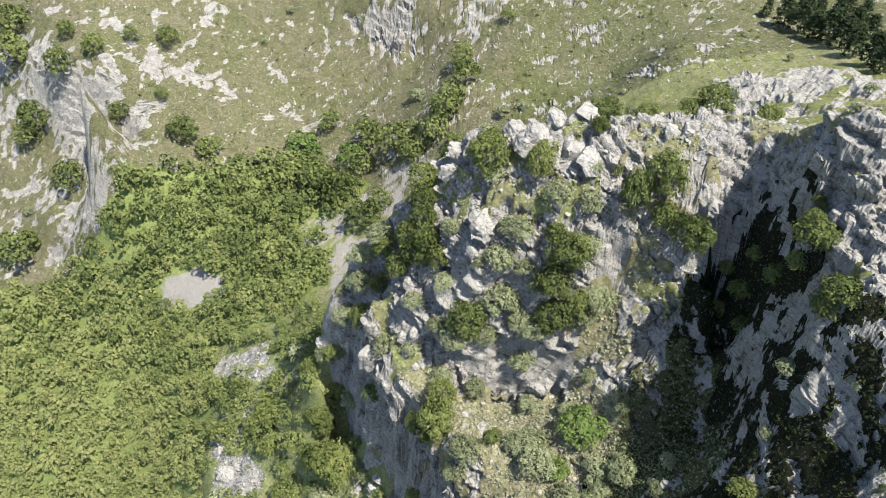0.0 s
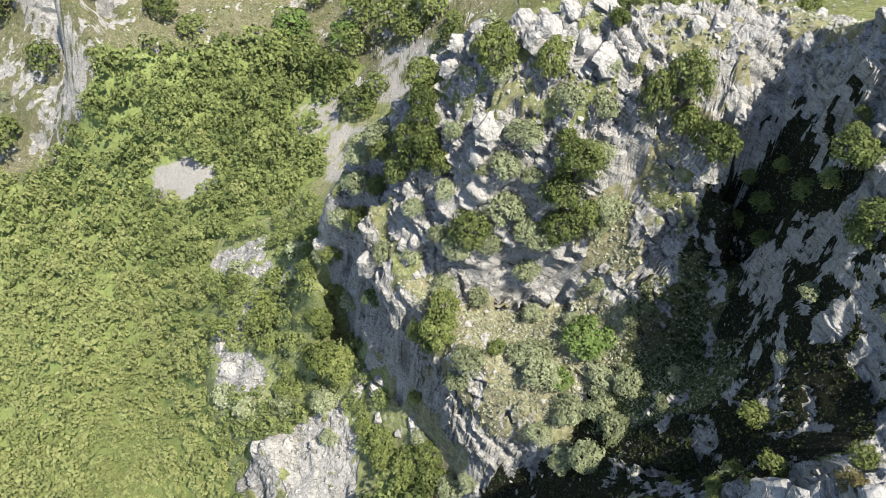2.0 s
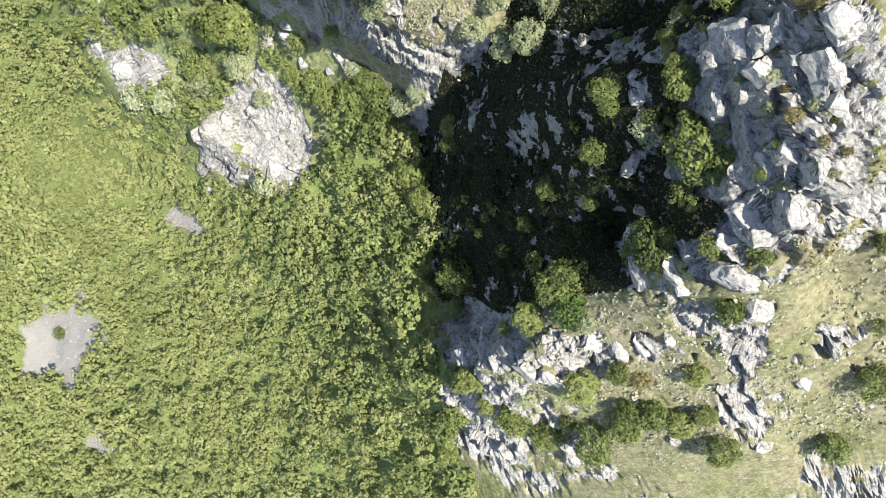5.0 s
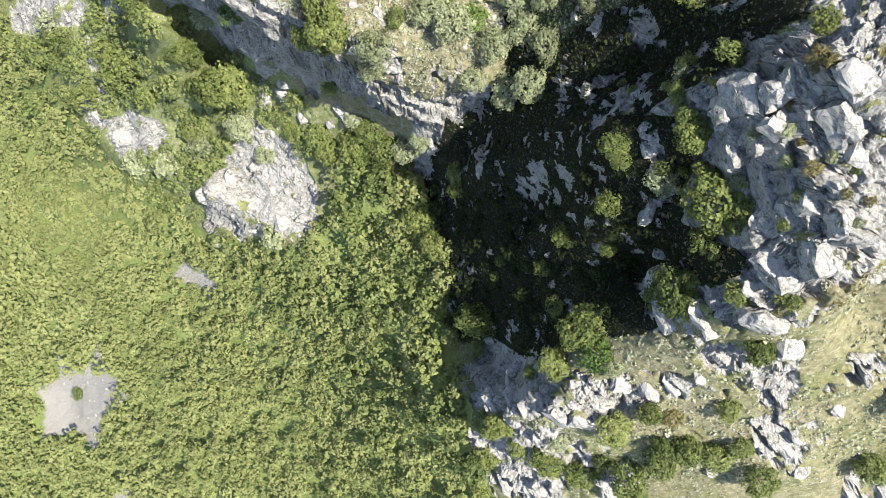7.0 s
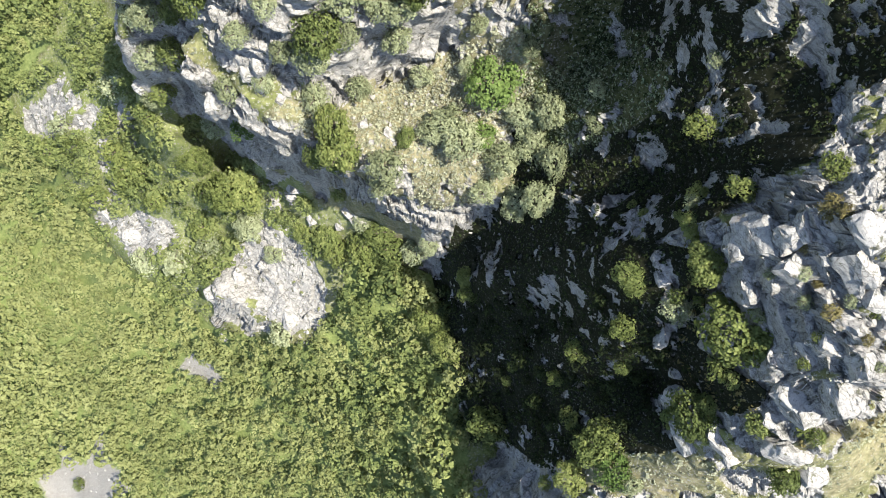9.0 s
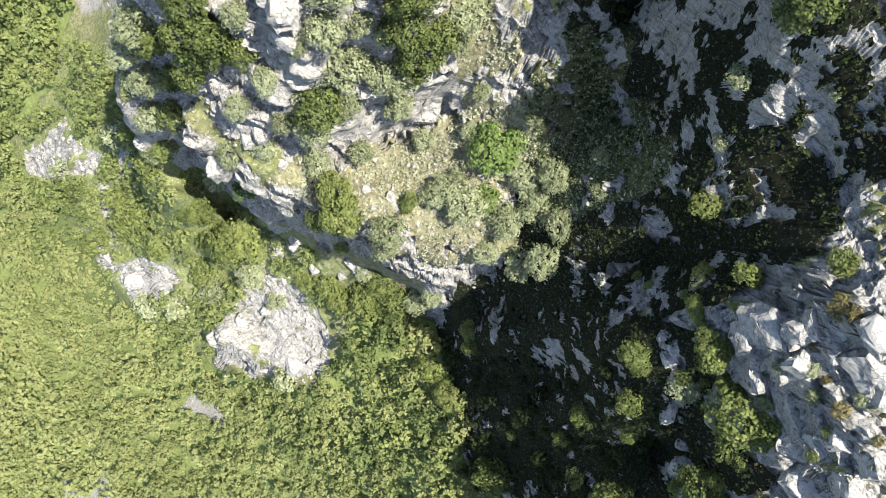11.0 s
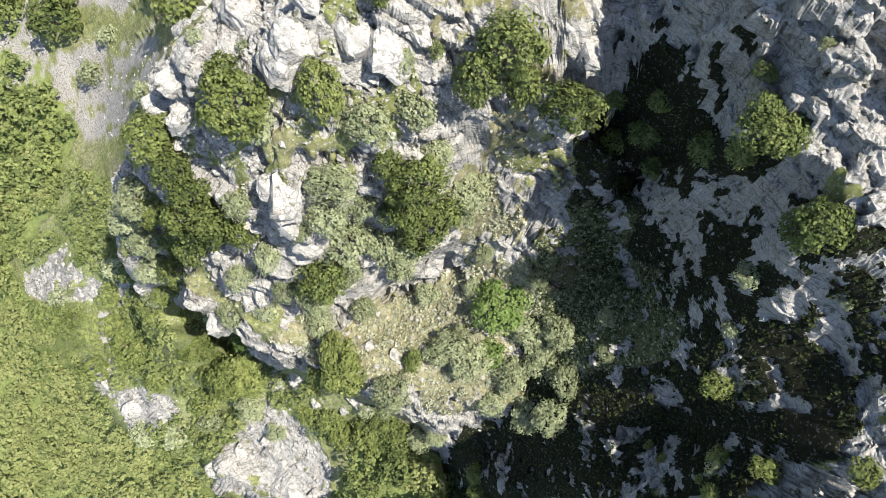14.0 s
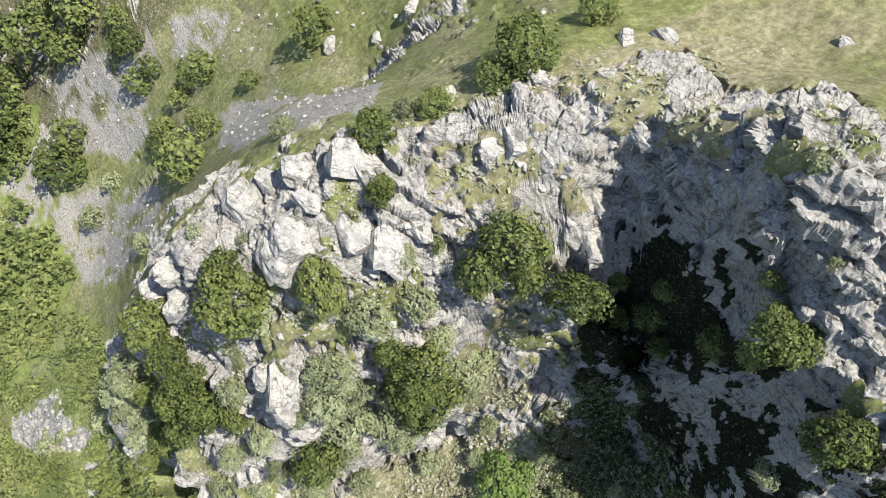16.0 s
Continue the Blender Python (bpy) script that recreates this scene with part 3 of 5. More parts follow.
def joints(tree, at, scale, width):
    """Dark joints between beds and blocks: 1 on a joint, 0 away from it."""
    turn = tree.nodes.new("ShaderNodeMapping")
    turn.vector_type = "TEXTURE"
    turn.inputs["Rotation"].default_value = BED_TURN
    turn.inputs["Scale"].default_value = (1.7, 1.0, 0.45)
    wander = tree.nodes.new("ShaderNodeTexNoise")
    wander.inputs["Scale"].default_value, wander.inputs["Detail"].default_value = 0.9, 4.0
    tree.links.new(at, wander.inputs["Vector"])
    moved = tree.nodes.new("ShaderNodeVectorMath")
    moved.operation = "MULTIPLY_ADD"
    tree.links.new(wander.outputs["Color"], moved.inputs[0])
    moved.inputs[1].default_value = (0.8, 0.8, 0.8)
    tree.links.new(at, moved.inputs[2])
    tree.links.new(moved.outputs[0], turn.inputs["Vector"])
    cells = tree.nodes.new("ShaderNodeTexVoronoi")
    cells.feature = "DISTANCE_TO_EDGE"
    cells.inputs["Scale"].default_value = scale
    tree.links.new(turn.outputs["Vector"], cells.inputs["Vector"])
    return ramp(tree, cells.outputs["Distance"], (0.0, 1.0), (width, 0.0))


def bedded(tree, at, scale, stretch, detail=5.0):
    """Streaky noise drawn out along the beds."""
    turn = tree.nodes.new("ShaderNodeMapping")
    turn.vector_type = "TEXTURE"
    turn.inputs["Rotation"].default_value = BED_TURN
    turn.inputs["Scale"].default_value = (stretch, 0.6 * stretch, 1.0)
    tree.links.new(at, turn.inputs["Vector"])
    return noise_node(tree, scale, detail, 0.62, turn.outputs["Vector"])


def limestone_colour(tree, at):
    """Pale grey limestone with darker lichen, pale scars, rusty stains and dark joints."""
    broad = noise_node(tree, 0.16, 5, 0.6, at)
    grain = noise_node(tree, 1.6, 8, 0.7, at)
    pits = noise_node(tree, 5.0, 6, 0.7, at)
    colour = ramp(tree, grain, (0.3, (0.115, 0.113, 0.109)), (0.41, (0.212, 0.208, 0.199)), (0.52, (0.272, 0.266, 0.252)), (0.72, (0.335, 0.327, 0.31)))
    colour = blend(tree, ramp(tree, broad, (0.35, 0.0), (0.62, 0.5)), colour, (0.305, 0.297, 0.282))
    colour = blend(tree, ramp(tree, pits, (0.36, 0.85), (0.46, 0.0)), colour, (0.1, 0.1, 0.092))
    pockets = noise_node(tree, 0.95, 4, 0.62, at)
    colour = blend(tree, ramp(tree, pockets, (0.6, 0.0), (0.65, 0.85)), colour, (0.06, 0.062, 0.036))
    streaks = bedded(tree, at, 1.5, 5.0)
    colour = blend(tree, ramp(tree, streaks, (0.34, 0.8), (0.43, 0.0)), colour, (0.075, 0.075, 0.068))
    plates = bedded(tree, at, 0.42, 3.0, 3.0)
    colour = blend(tree, ramp(tree, plates, (0.3, 0.5), (0.42, 0.0)), colour, (0.16, 0.16, 0.155))
    rust = noise_node(tree, 0.45, 4, 0.6, at)
    colour = blend(tree, ramp(tree, rust, (0.62, 0.0), (0.75, 0.35)), colour, (0.4, 0.33, 0.25))
    return blend(tree, maths(tree, "MULTIPLY", maths(tree, "MAXIMUM", joints(tree, at, 0.3, 0.035), joints(tree, at, 1.0, 0.06)), ramp(tree, noise_node(tree, 0.5, 4, 0.6, at), (0.4, 0.1), (0.6, 0.9))), colour, (0.07, 0.068, 0.06))


def make_ground_material():
    m, tree, shader = material("ground_cover")
    at = place_coords(tree)

    def attribute(name):
        n = tree.nodes.new("ShaderNodeAttribute")
        n.attribute_name = name
        return n.outputs["Fac"]
    limestone = limestone_colour(tree, at)
    tufts = noise_node(tree, 1.1, 8, 0.72, at)
    fields = noise_node(tree, 0.09, 5, 0.6, at)
    green = ramp(tree, tufts, (0.3, (0.06, 0.07, 0.024)), (0.5, (0.12, 0.132, 0.05)), (0.7, (0.2, 0.207, 0.09)))
    dry = ramp(tree, tufts, (0.3, (0.08, 0.075, 0.042)), (0.5, (0.165, 0.152, 0.089)), (0.7, (0.285, 0.265, 0.168)))
    grass = blend(tree, ramp(tree, maths(tree, "ADD", fields, maths(tree, "MULTIPLY", attribute("dry"), 0.4)), (0.45, 0.0), (0.75, 1.0)), green, dry)
    mottle = noise_node(tree, 0.32, 6, 0.65, at)
    grass = blend(tree, ramp(tree, mottle, (0.36, 0.5), (0.5, 0.0)), grass, (0.05, 0.06, 0.022))
    # Near-black litter: gully and wall shade painted in; also deepens far grass.
    shade_and_litter = ramp(tree, tufts, (0.35, (0.005, 0.006, 0.003)), (0.6, (0.011, 0.013, 0.006)), (0.78, (0.045, 0.04, 0.025)))
    soil = blend(tree, attribute("wood"), grass, shade_and_litter)
    undergrowth = ramp(tree, tufts, (0.3, (0.07, 0.095, 0.03)), (0.5, (0.13, 0.16, 0.055)), (0.75, (0.2, 0.23, 0.09)))
    soil = blend(tree, attribute("leafy"), soil, undergrowth)
    specks = noise_node(tree, 2.4, 3, 0.6, at)
    soil = blend(tree, maths(tree, "MULTIPLY", ramp(tree, maths(tree, "ADD", specks, maths(tree, "MULTIPLY", attribute("stony"), 0.04)), (0.6, 0.0), (0.66, 1.0)), attribute("stony"), True), soil, limestone)
    edge = noise_node(tree, 1.3, 7, 0.7, at)
    mask = maths(tree, "ADD", attribute("rock"), maths(tree, "MULTIPLY", maths(tree, "SUBTRACT", edge, 0.5), 1.3))
    mask = ramp(tree, mask, (0.42, 0.0), (0.56, 1.0))
    colour = blend(tree, mask, soil, limestone)
    pebbles = tree.nodes.new("ShaderNodeTexVoronoi")
    pebbles.inputs["Scale"].default_value = 2.6
    tree.links.new(at, pebbles.inputs["Vector"])
    gravel = ramp(tree, pebbles.outputs["Distance"], (0.0, (0.285, 0.277, 0.26)), (0.45, (0.23, 0.222, 0.206)), (0.8, (0.13, 0.123, 0.11)))
    colour = blend(tree, attribute("scree"), colour, gravel)
    tree.links.new(colour, shader.inputs["Base Color"])
    shader.inputs["Roughness"].default_value = 0.9
    relief_a = maths(tree, "ADD", maths(tree, "MULTIPLY", noise_node(tree, 3.2, 9, 0.78, at), 1.3), maths(tree, "MULTIPLY", noise_node(tree, 0.9, 4, 0.6, at), 0.5))
    relief = maths(tree, "SUBTRACT", relief_a, maths(tree, "MULTIPLY", maths(tree, "MULTIPLY", joints(tree, at, 0.9, 0.06), mask), 0.6))
    bump(tree, shader, relief, 0.9, 0.15)
    return m


def make_limestone():
    m, tree, shader = material("limestone")
    at = place_coords(tree)
    tree.links.new(limestone_colour(tree, at), shader.inputs["Base Color"])
    shader.inputs["Roughness"].default_value = 0.88
    bump(tree, shader, noise_node(tree, 2.6, 9, 0.72, at), 0.8, 0.15)
    return m


def make_leaves(name, dark, middle, light, thin=0.3, mixed_up=0.34):
    m, tree, shader = material(name)
    geometry = tree.nodes.new("ShaderNodeNewGeometry")
    info = tree.nodes.new("ShaderNodeObjectInfo")
    clumps = noise_node(tree, 0.55, 3, 0.6, geometry.outputs["Position"])
    mixed = maths(tree, "ADD", maths(tree, "MULTIPLY", geometry.outputs["Random Per Island"], mixed_up), maths(tree, "MULTIPLY", clumps, 0.86))
    stands = noise_node(tree, 0.06, 4, 0.65, geometry.outputs["Position"])
    mixed = maths(tree, "ADD", mixed, maths(tree, "MULTIPLY", maths(tree, "SUBTRACT", stands, 0.5), 0.55))
    mixed = maths(tree, "ADD", mixed, maths(tree, "MULTIPLY", maths(tree, "SUBTRACT", info.outputs["Random"], 0.5), 0.3))
    tint = tree.nodes.new("ShaderNodeAttribute")
    tint.attribute_name = "tint"
    mixed = maths(tree, "ADD", mixed, tint.outputs["Fac"])
    colour = ramp(tree, mixed, (0.3, dark), (0.6, middle), (0.95, light))
    tree.links.new(colour, shader.inputs["Base Color"])
    shader.inputs["Roughness"].default_value = 0.72
    bump(tree, shader, noise_node(tree, 2.2, 5, 0.7, geometry.outputs["Position"]), 0.9, 0.35)
    glow = tree.nodes.new("ShaderNodeBsdfTranslucent")
    tree.links.new(colour, glow.inputs["Color"])
    both = tree.nodes.new("ShaderNodeMixShader")
    both.inputs["Fac"].default_value = thin
    tree.links.new(shader.outputs["BSDF"], both.inputs[1])
    tree.links.new(glow.outputs["BSDF"], both.inputs[2])
    tree.links.new(both.outputs["Shader"], tree.nodes["Material Output"].inputs["Surface"])
    return m


def make_bark():
    m, tree, shader = material("bark")
    at = place_coords(tree)
    tree.links.new(ramp(tree, noise_node(tree, 6, 6, 0.7, at), (0.3, (0.06, 0.048, 0.036)), (0.7, (0.2, 0.17, 0.135))), shader.inputs["Base Color"])
    shader.inputs["Roughness"].default_value = 0.9
    bump(tree, shader, noise_node(tree, 12, 6, 0.7, at), 0.6, 0.05)
    return m


ground_material, limestone, bark = make_ground_material(), make_limestone(), make_bark()
LEAVES = [make_leaves("oak_leaves", (0.048, 0.066, 0.021), (0.12, 0.15, 0.05), (0.225, 0.255, 0.092)),
          make_leaves("sunny_leaves", (0.06, 0.078, 0.024), (0.135, 0.165, 0.052), (0.24, 0.265, 0.095)),
          make_leaves("olive_leaves", (0.11, 0.126, 0.068), (0.222, 0.25, 0.143), (0.36, 0.39, 0.243)),
          make_leaves("fresh_leaves", (0.05, 0.082, 0.022), (0.105, 0.16, 0.045), (0.18, 0.25, 0.08)),
          make_leaves("rusty_leaves", (0.075, 0.066, 0.028), (0.155, 0.137, 0.058), (0.26, 0.23, 0.105)),
          make_leaves("pine_needles", (0.012, 0.022, 0.01), (0.028, 0.045, 0.02), (0.06, 0.08, 0.035))]
# Gully and wall leaves: a darker copy with the shade in its colour.
shade_leaves = make_leaves("gully_leaves_shaded", (0.009, 0.014, 0.006), (0.029, 0.042, 0.015), (0.075, 0.095, 0.036))
valley_leaves = make_leaves("valley_leaves", (0.08, 0.105, 0.038), (0.158, 0.19, 0.068), (0.245, 0.27, 0.106), 0.28, 0.34)
head_leaves = make_leaves("gully_head_leaves", (0.08, 0.11, 0.06), (0.19, 0.23, 0.13), (0.34, 0.37, 0.24))
pale_herbs = make_leaves("pale_herbs", (0.18, 0.188, 0.13), (0.33, 0.342, 0.24), (0.45, 0.46, 0.34))
wood_leaves = make_leaves("woodland_leaves", (0.12, 0.142, 0.055), (0.186, 0.211, 0.083), (0.25, 0.27, 0.113), 0.34, 0.3)

# ---- ground ----
def mesh_from(name, verts, faces, mat, shade=False):
    """A mesh from arrays of places and of faces with equally many corners."""
    verts, faces = np.asarray(verts, np.float32), np.asarray(faces, np.int32)
    mesh = bpy.data.meshes.new(name)
    mesh.vertices.add(len(verts))
    mesh.vertices.foreach_set("co", verts.ravel())
    mesh.loops.add(faces.size)
    mesh.loops.foreach_set("vertex_index", faces.ravel())
    mesh.polygons.add(len(faces))
    mesh.polygons.foreach_set("loop_start", np.arange(len(faces), dtype=np.int32) * faces.shape[1])
    mesh.polygons.foreach_set("use_smooth", np.full(len(faces), shade))
    mesh.update(calc_edges=True)
    mesh.materials.append(mat)
    return mesh


rows_, columns_ = shape
corner = np.arange((rows_ - 1) * columns_).reshape(rows_ - 1, columns_)[:, :-1].ravel()
ground_mesh = mesh_from("ground", level, np.c_[corner, corner + 1, corner + columns_ + 1, corner + columns_], ground_material, True)
stony = np.where(in_forest, 0.0, np.where(in_meadow, 0.35, np.where((flat_y > 205) & (flat_x < 20), 0.75, 0.8)))
dryness = np.where(in_meadow, np.where(flat_y > 84, -0.2, 0.1), 0.0) + np.where(in_scrub, 0.12, 0.0) + np.where((flat_y > 200) & (flat_x < 25), 0.3, 0.0) + np.where((flat_x > -8) & (flat_y < 8), 0.4, 0.0) + np.where((flat_x > 30) & (flat_y < 104) & (flat_y > 84), 0.6, 0.0) + np.where(in_pale | (flat_y < 84) & (flat_y > 50) & (flat_x > -12) & (flat_x < 30), 0.75, 0.0)
# The wood weight paints shade into the ground of gully and wall.
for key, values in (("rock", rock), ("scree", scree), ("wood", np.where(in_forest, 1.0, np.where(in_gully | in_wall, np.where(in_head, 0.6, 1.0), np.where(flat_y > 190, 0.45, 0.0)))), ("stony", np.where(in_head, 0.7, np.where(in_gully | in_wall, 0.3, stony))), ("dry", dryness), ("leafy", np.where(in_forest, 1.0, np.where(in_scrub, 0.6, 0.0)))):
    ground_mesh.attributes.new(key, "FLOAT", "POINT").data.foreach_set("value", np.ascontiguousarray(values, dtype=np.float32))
corners = np.array((corner, corner + 1, corner + columns_ + 1, corner + columns_))
ground_mesh.polygons.foreach_set("use_smooth", rock[corners].mean(0) < 0.4)
ground = tagged(new("ground", ground_mesh), "rocky limestone mountainside with grass, scree and cliffs", "ground", kind="structure")

bpy.context.view_layer.update()


def ground_at(x, y):
    """Height of the finished ground, found by dropping a plumb line."""
    heights = []
    for px, py in zip(np.atleast_1d(x), np.atleast_1d(y)):
        found, place, _, _ = ground.ray_cast(Vector((px, py, 400)), Vector((0, 0, -1)))
        heights.append(place.z if found else 0.0)
    return np.array(heights)


# ---- plants ----
def part(name, mesh, parent, label=""):
    ob = new(name, mesh)
    ob.parent = parent
    return tagged(ob, label)


def tube(path, radii, sides=6):
    """Places and quads of a tapering tube along a path."""
    verts, faces = [], []
    for n, (p, r) in enumerate(zip(path, radii)):
        d = Vector(path[min(n + 1, len(path) - 1)]) - Vector(path[max(n - 1, 0)])
        q = d.to_track_quat("Z", "Y")
        for k in range(sides):
            a = 2 * math.pi * k / sides
            verts.append(Vector(p) + q @ Vector((r * math.cos(a), r * math.sin(a), 0)))
    for n in range(len(path) - 1):
        for k in range(sides):
            a, b = n * sides + k, n * sides + (k + 1) % sides
            faces.append((a, b, b + sides, a + sides))
    return [tuple(v) for v in verts], faces


def leaf_cards(centres, outward, size, rng, spread=0.4, rise=0.35):
    """Small kinked leaf sprays, one four-cornered piece at each centre, facing roughly outward."""
    n = len(centres)
    normal = outward + spread * rng.normal(size=(n, 3)) + np.array((0, 0, rise))
    normal /= np.linalg.norm(normal, axis=1)[:, None]
    side = np.cross(normal, rng.normal(size=(n, 3)))
    side /= np.linalg.norm(side, axis=1)[:, None]
    ahead = np.cross(normal, side)
    s = size * rng.uniform(0.6, 1.3, (n, 1))
    w = s * rng.uniform(0.5, 0.9, (n, 1))
    corners = np.stack([centres - ahead * s, centres + side * w + normal * s * 0.2, centres + ahead * s, centres - side * w + normal * s * 0.2], 1)
    return corners.reshape(-1, 3), np.arange(4 * n).reshape(n, 4)


def crown_arrays(rng, clumps, per_clump, leaf, flatness=0.8, lift=0.95, clump_size=0.36, rise=0.35):
    """A crown of unit radius: leaf sprays gathered in clumps over an uneven dome, with dark gaps between them."""
    places, ways = [], []
    lobes = rng.normal(size=(5, 3)) * (1, 1, 0.6)
    for k in range(clumps):
        a = 2.4 * k + rng.uniform(-0.5, 0.5)
        h = 1 - 1.55 * (k + 0.5) / clumps
        ring = math.sqrt(max(0.0, 1 - h * h))
        way = np.array((ring * math.cos(a), ring * math.sin(a), h))
        reach = rng.uniform(0.5, 0.72) + 0.07 * max(lobes @ way)
        centre = np.array((0, 0, lift)) + way * reach * (1, 1, flatness)
        own = clump_size * rng.uniform(0.55, 1.15)
        d = rng.normal(size=(per_clump, 3))
        d /= np.linalg.norm(d, axis=1)[:, None]
        d[:, 2] = np.abs(d[:, 2]) * 0.9 - 0.15
        places.append(centre + d * own * rng.uniform(0.75, 1.0, (per_clump, 1)))
        ways.append(d + 0.3 * way)
    return leaf_cards(np.concatenate(places), np.concatenate(ways), leaf, rng, 0.4, rise)


def make_broadleaf(name, kind, seed, clumps, per_clump, leaf, flatness, lift):
    """A shrub or small tree of unit crown radius: trunk with limbs, and a crown."""
    rng = np.random.default_rng(seed)
    thing = new(name)
    verts, faces = tube([(0, 0, -0.35), (0.02, 0.03, 0.2), (-0.03, 0.05, 0.55), (0.02, 0.0, lift + 0.15)], [0.085, 0.07, 0.055, 0.02])
    for k in range(5):
        a = 1.3 * k + rng.uniform(-0.3, 0.3)
        h = 0.3 + 0.1 * k
        v, f = tube([(0, 0.03, h), (0.3 * math.cos(a), 0.3 * math.sin(a), h + 0.22), (0.62 * math.cos(a), 0.62 * math.sin(a), h + 0.4)], [0.045, 0.03, 0.01], 5)
        faces += [tuple(i + len(verts) for i in q) for q in f]
        verts += v
    part("trunk", mesh_from("trunk", verts, faces, bark), thing)
    part("crown", mesh_from("crown", *crown_arrays(rng, clumps, per_clump, leaf, flatness, lift, 0.36 if clumps < 40 else 0.3), LEAVES[kind]), thing)
    return thing


def make_pine(seed):
    rng = np.random.default_rng(seed)
    thing = new("pine_tree")
    part("trunk", mesh_from("trunk", *tube([(0, 0, -0.5), (0, 0.02, 1.5), (0.03, 0, 3.1)], [0.12, 0.09, 0.02]), bark), thing)
    places, ways = [], []
    for k in range(46):
        h = 0.7 + 2.5 * (k / 46)
        reach = (1.05 - 0.8 * ((h - 0.7) / 2.5) ** 1.3) * rng.uniform(0.55, 1.0)
        a = 2.4 * k
        centre = np.array((reach * math.cos(a), reach * math.sin(a), h - 0.1 * reach))
        d = rng.normal(size=(20, 3))
        d[:, 2] *= 0.5
        places.append(centre + 0.2 * d * 0.7)
        ways.append(d * 0.5 + np.array((0.3 * math.cos(a), 0.3 * math.sin(a), 0.8)))
    part("crown", mesh_from("crown", *leaf_cards(np.concatenate(places), np.concatenate(ways), 0.13, rng), LEAVES[5]), thing)
    return thing


# x, y, crown radius, kind
PLANTS_CREST = [(36.1, 90.8, 4.4, 0), (32, 89.9, 3.4, 0), (37, 87.6, 2.8, 0), (40.2, 83.8, 3.8, 0), (16.5, 97.2, 3.5, 1), (19.9, 93.3, 3.2, 2), (25.1, 92.1, 2.8, 2), (26.4, 95.7, 1.5, 2), (29.8, 95.1, 1.2, 0), (26.6, 101.3, 1.6, 1), (8.8, 105.3, 2.7, 1), (7.3, 101.6, 3.9, 1), (8.7, 99.6, 2.4, 2), (7.9, 110.7, 1.4, 2), (12.4, 106.8, 1.2, 2), (-3.7, 108.2, 3.1, 1), (-12.3, 108.5, 3.9, 2), (-17, 106.9, 3.8, 2), (-3.6, 104.1, 3.1, 0), (-3.5, 100.2, 3.5, 0), (-2.9, 96.8, 3.2, 0), (-8.6, 98.3, 3.1, 0), (-3.3, 106.8, 2.4, 1)]
PLANTS_FACE = [(13.2, 91, 3.5, 2), (10.6, 87.2, 4.2, 2), (22.5, 87, 4, 0), (27.9, 84.5, 3.3, 2), (25.9, 88.2, 2, 2), (17.7, 83.6, 3.4, 2), (4.1, 84.9, 4.6, 0), (-0.9, 87, 2.4, 2), (17.1, 77.4, 2.2, 2), (25.9, 69.4, 4.5, 3), (32.1, 70.2, 2, 2), (-12.8, 145.7, 2.9, 2), (1.6, 95.4, 2.4, 2), (20.1, 89.8, 2, 0), (24.7, 83.5, 2.6, 0)]
PLANTS_EAST = [(51, 68.1, 2.5, 0), (50.1, 69.5, 2.7, 0), (50.5, 71.2, 1.7, 0), (50, 59.7, 2.7, 0), (49.1, 59.9, 2.4, 0), (47.4, 57.9, 1.7, 2), (54.4, 79.7, 1.1, 2), (54.3, 72.8, 0.9, 2), (51.8, 74.2, 1.2, 0), (42.2, 47.2, 2.4, 1), (36.1, 38.8, 1.2, 2), (39.7, 37.9, 1.9, 1), (45.5, 35.8, 1.7, 1), (33.1, 35.6, 1.3, 1), (32.2, 31.7, 2.3, 1), (45.4, 52.8, 1.2, 2), (34, 37.5, 1.4, 1), (51.8, 51.4, 1.1, 2)]
PLANTS_RECESS = [(48, 83.4, 1.9, 0), (48.6, 77.9, 2.3, 0), (47.8, 79.9, 2, 0), (49.3, 74, 2.1, 0), (49.1, 71.8, 1.9, 0), (49.6, 69.5, 1.7, 0), (49.2, 78.8, 1.7, 0), (48.3, 75.3, 1.9, 0)]
PLANTS_SHELF = [(-2.5, 74.4, 4.2, 1), (-14.1, 87.9, 2.6, 3), (31.6, 61.8, 3.7, 2), (25.5, 67.9, 2.7, 2), (17.7, 64.9, 4.1, 2), (22.2, 59.4, 4.2, 2), (4.5, 67.1, 3.1, 2), (24.4, 50.8, 3.5, 2), (21.6, 52.3, 3.8, 2), (29.1, 54.2, 3.1, 2), (38.1, 60.3, 1.7, 2), (35.5, 55.6, 1.7, 2), (5.3, 55.1, 2, 2), (7.3, 42.9, 2.7, 1), (13.4, 68.3, 2.7, 2), (2.8, 84.8, 3.3, 2), (-11.7, 90.9, 2.7, 2), (-21.5, 97.6, 3.2, 2), (28.3, 61.1, 2.8, 2), (17.7, 56.7, 2.4, 2), (-28.5, 105.2, 3, 2), (9.8, 69.3, 2, 0)]
PLANTS_GULLY = [(32.1, 31.6, 2.5, 1), (28.5, 27.8, 2.2, 2), (32.1, 23.1, 5.1, 1), (33.4, 20.7, 2.9, 1), (29.5, 18.9, 2.1, 1), (-1.9, 43, 4.6, 1), (-2.1, 34.7, 3.8, 1), (-10.3, 24.7, 4, 1), (33.7, 37, 1.6, 1), (32.9, 40.6, 1.4, 1), (37.4, 39.6, 1.8, 1), (-3.75, 11.95, 2.3, 1), (-1.4, 17.6, 5.1, 0)]
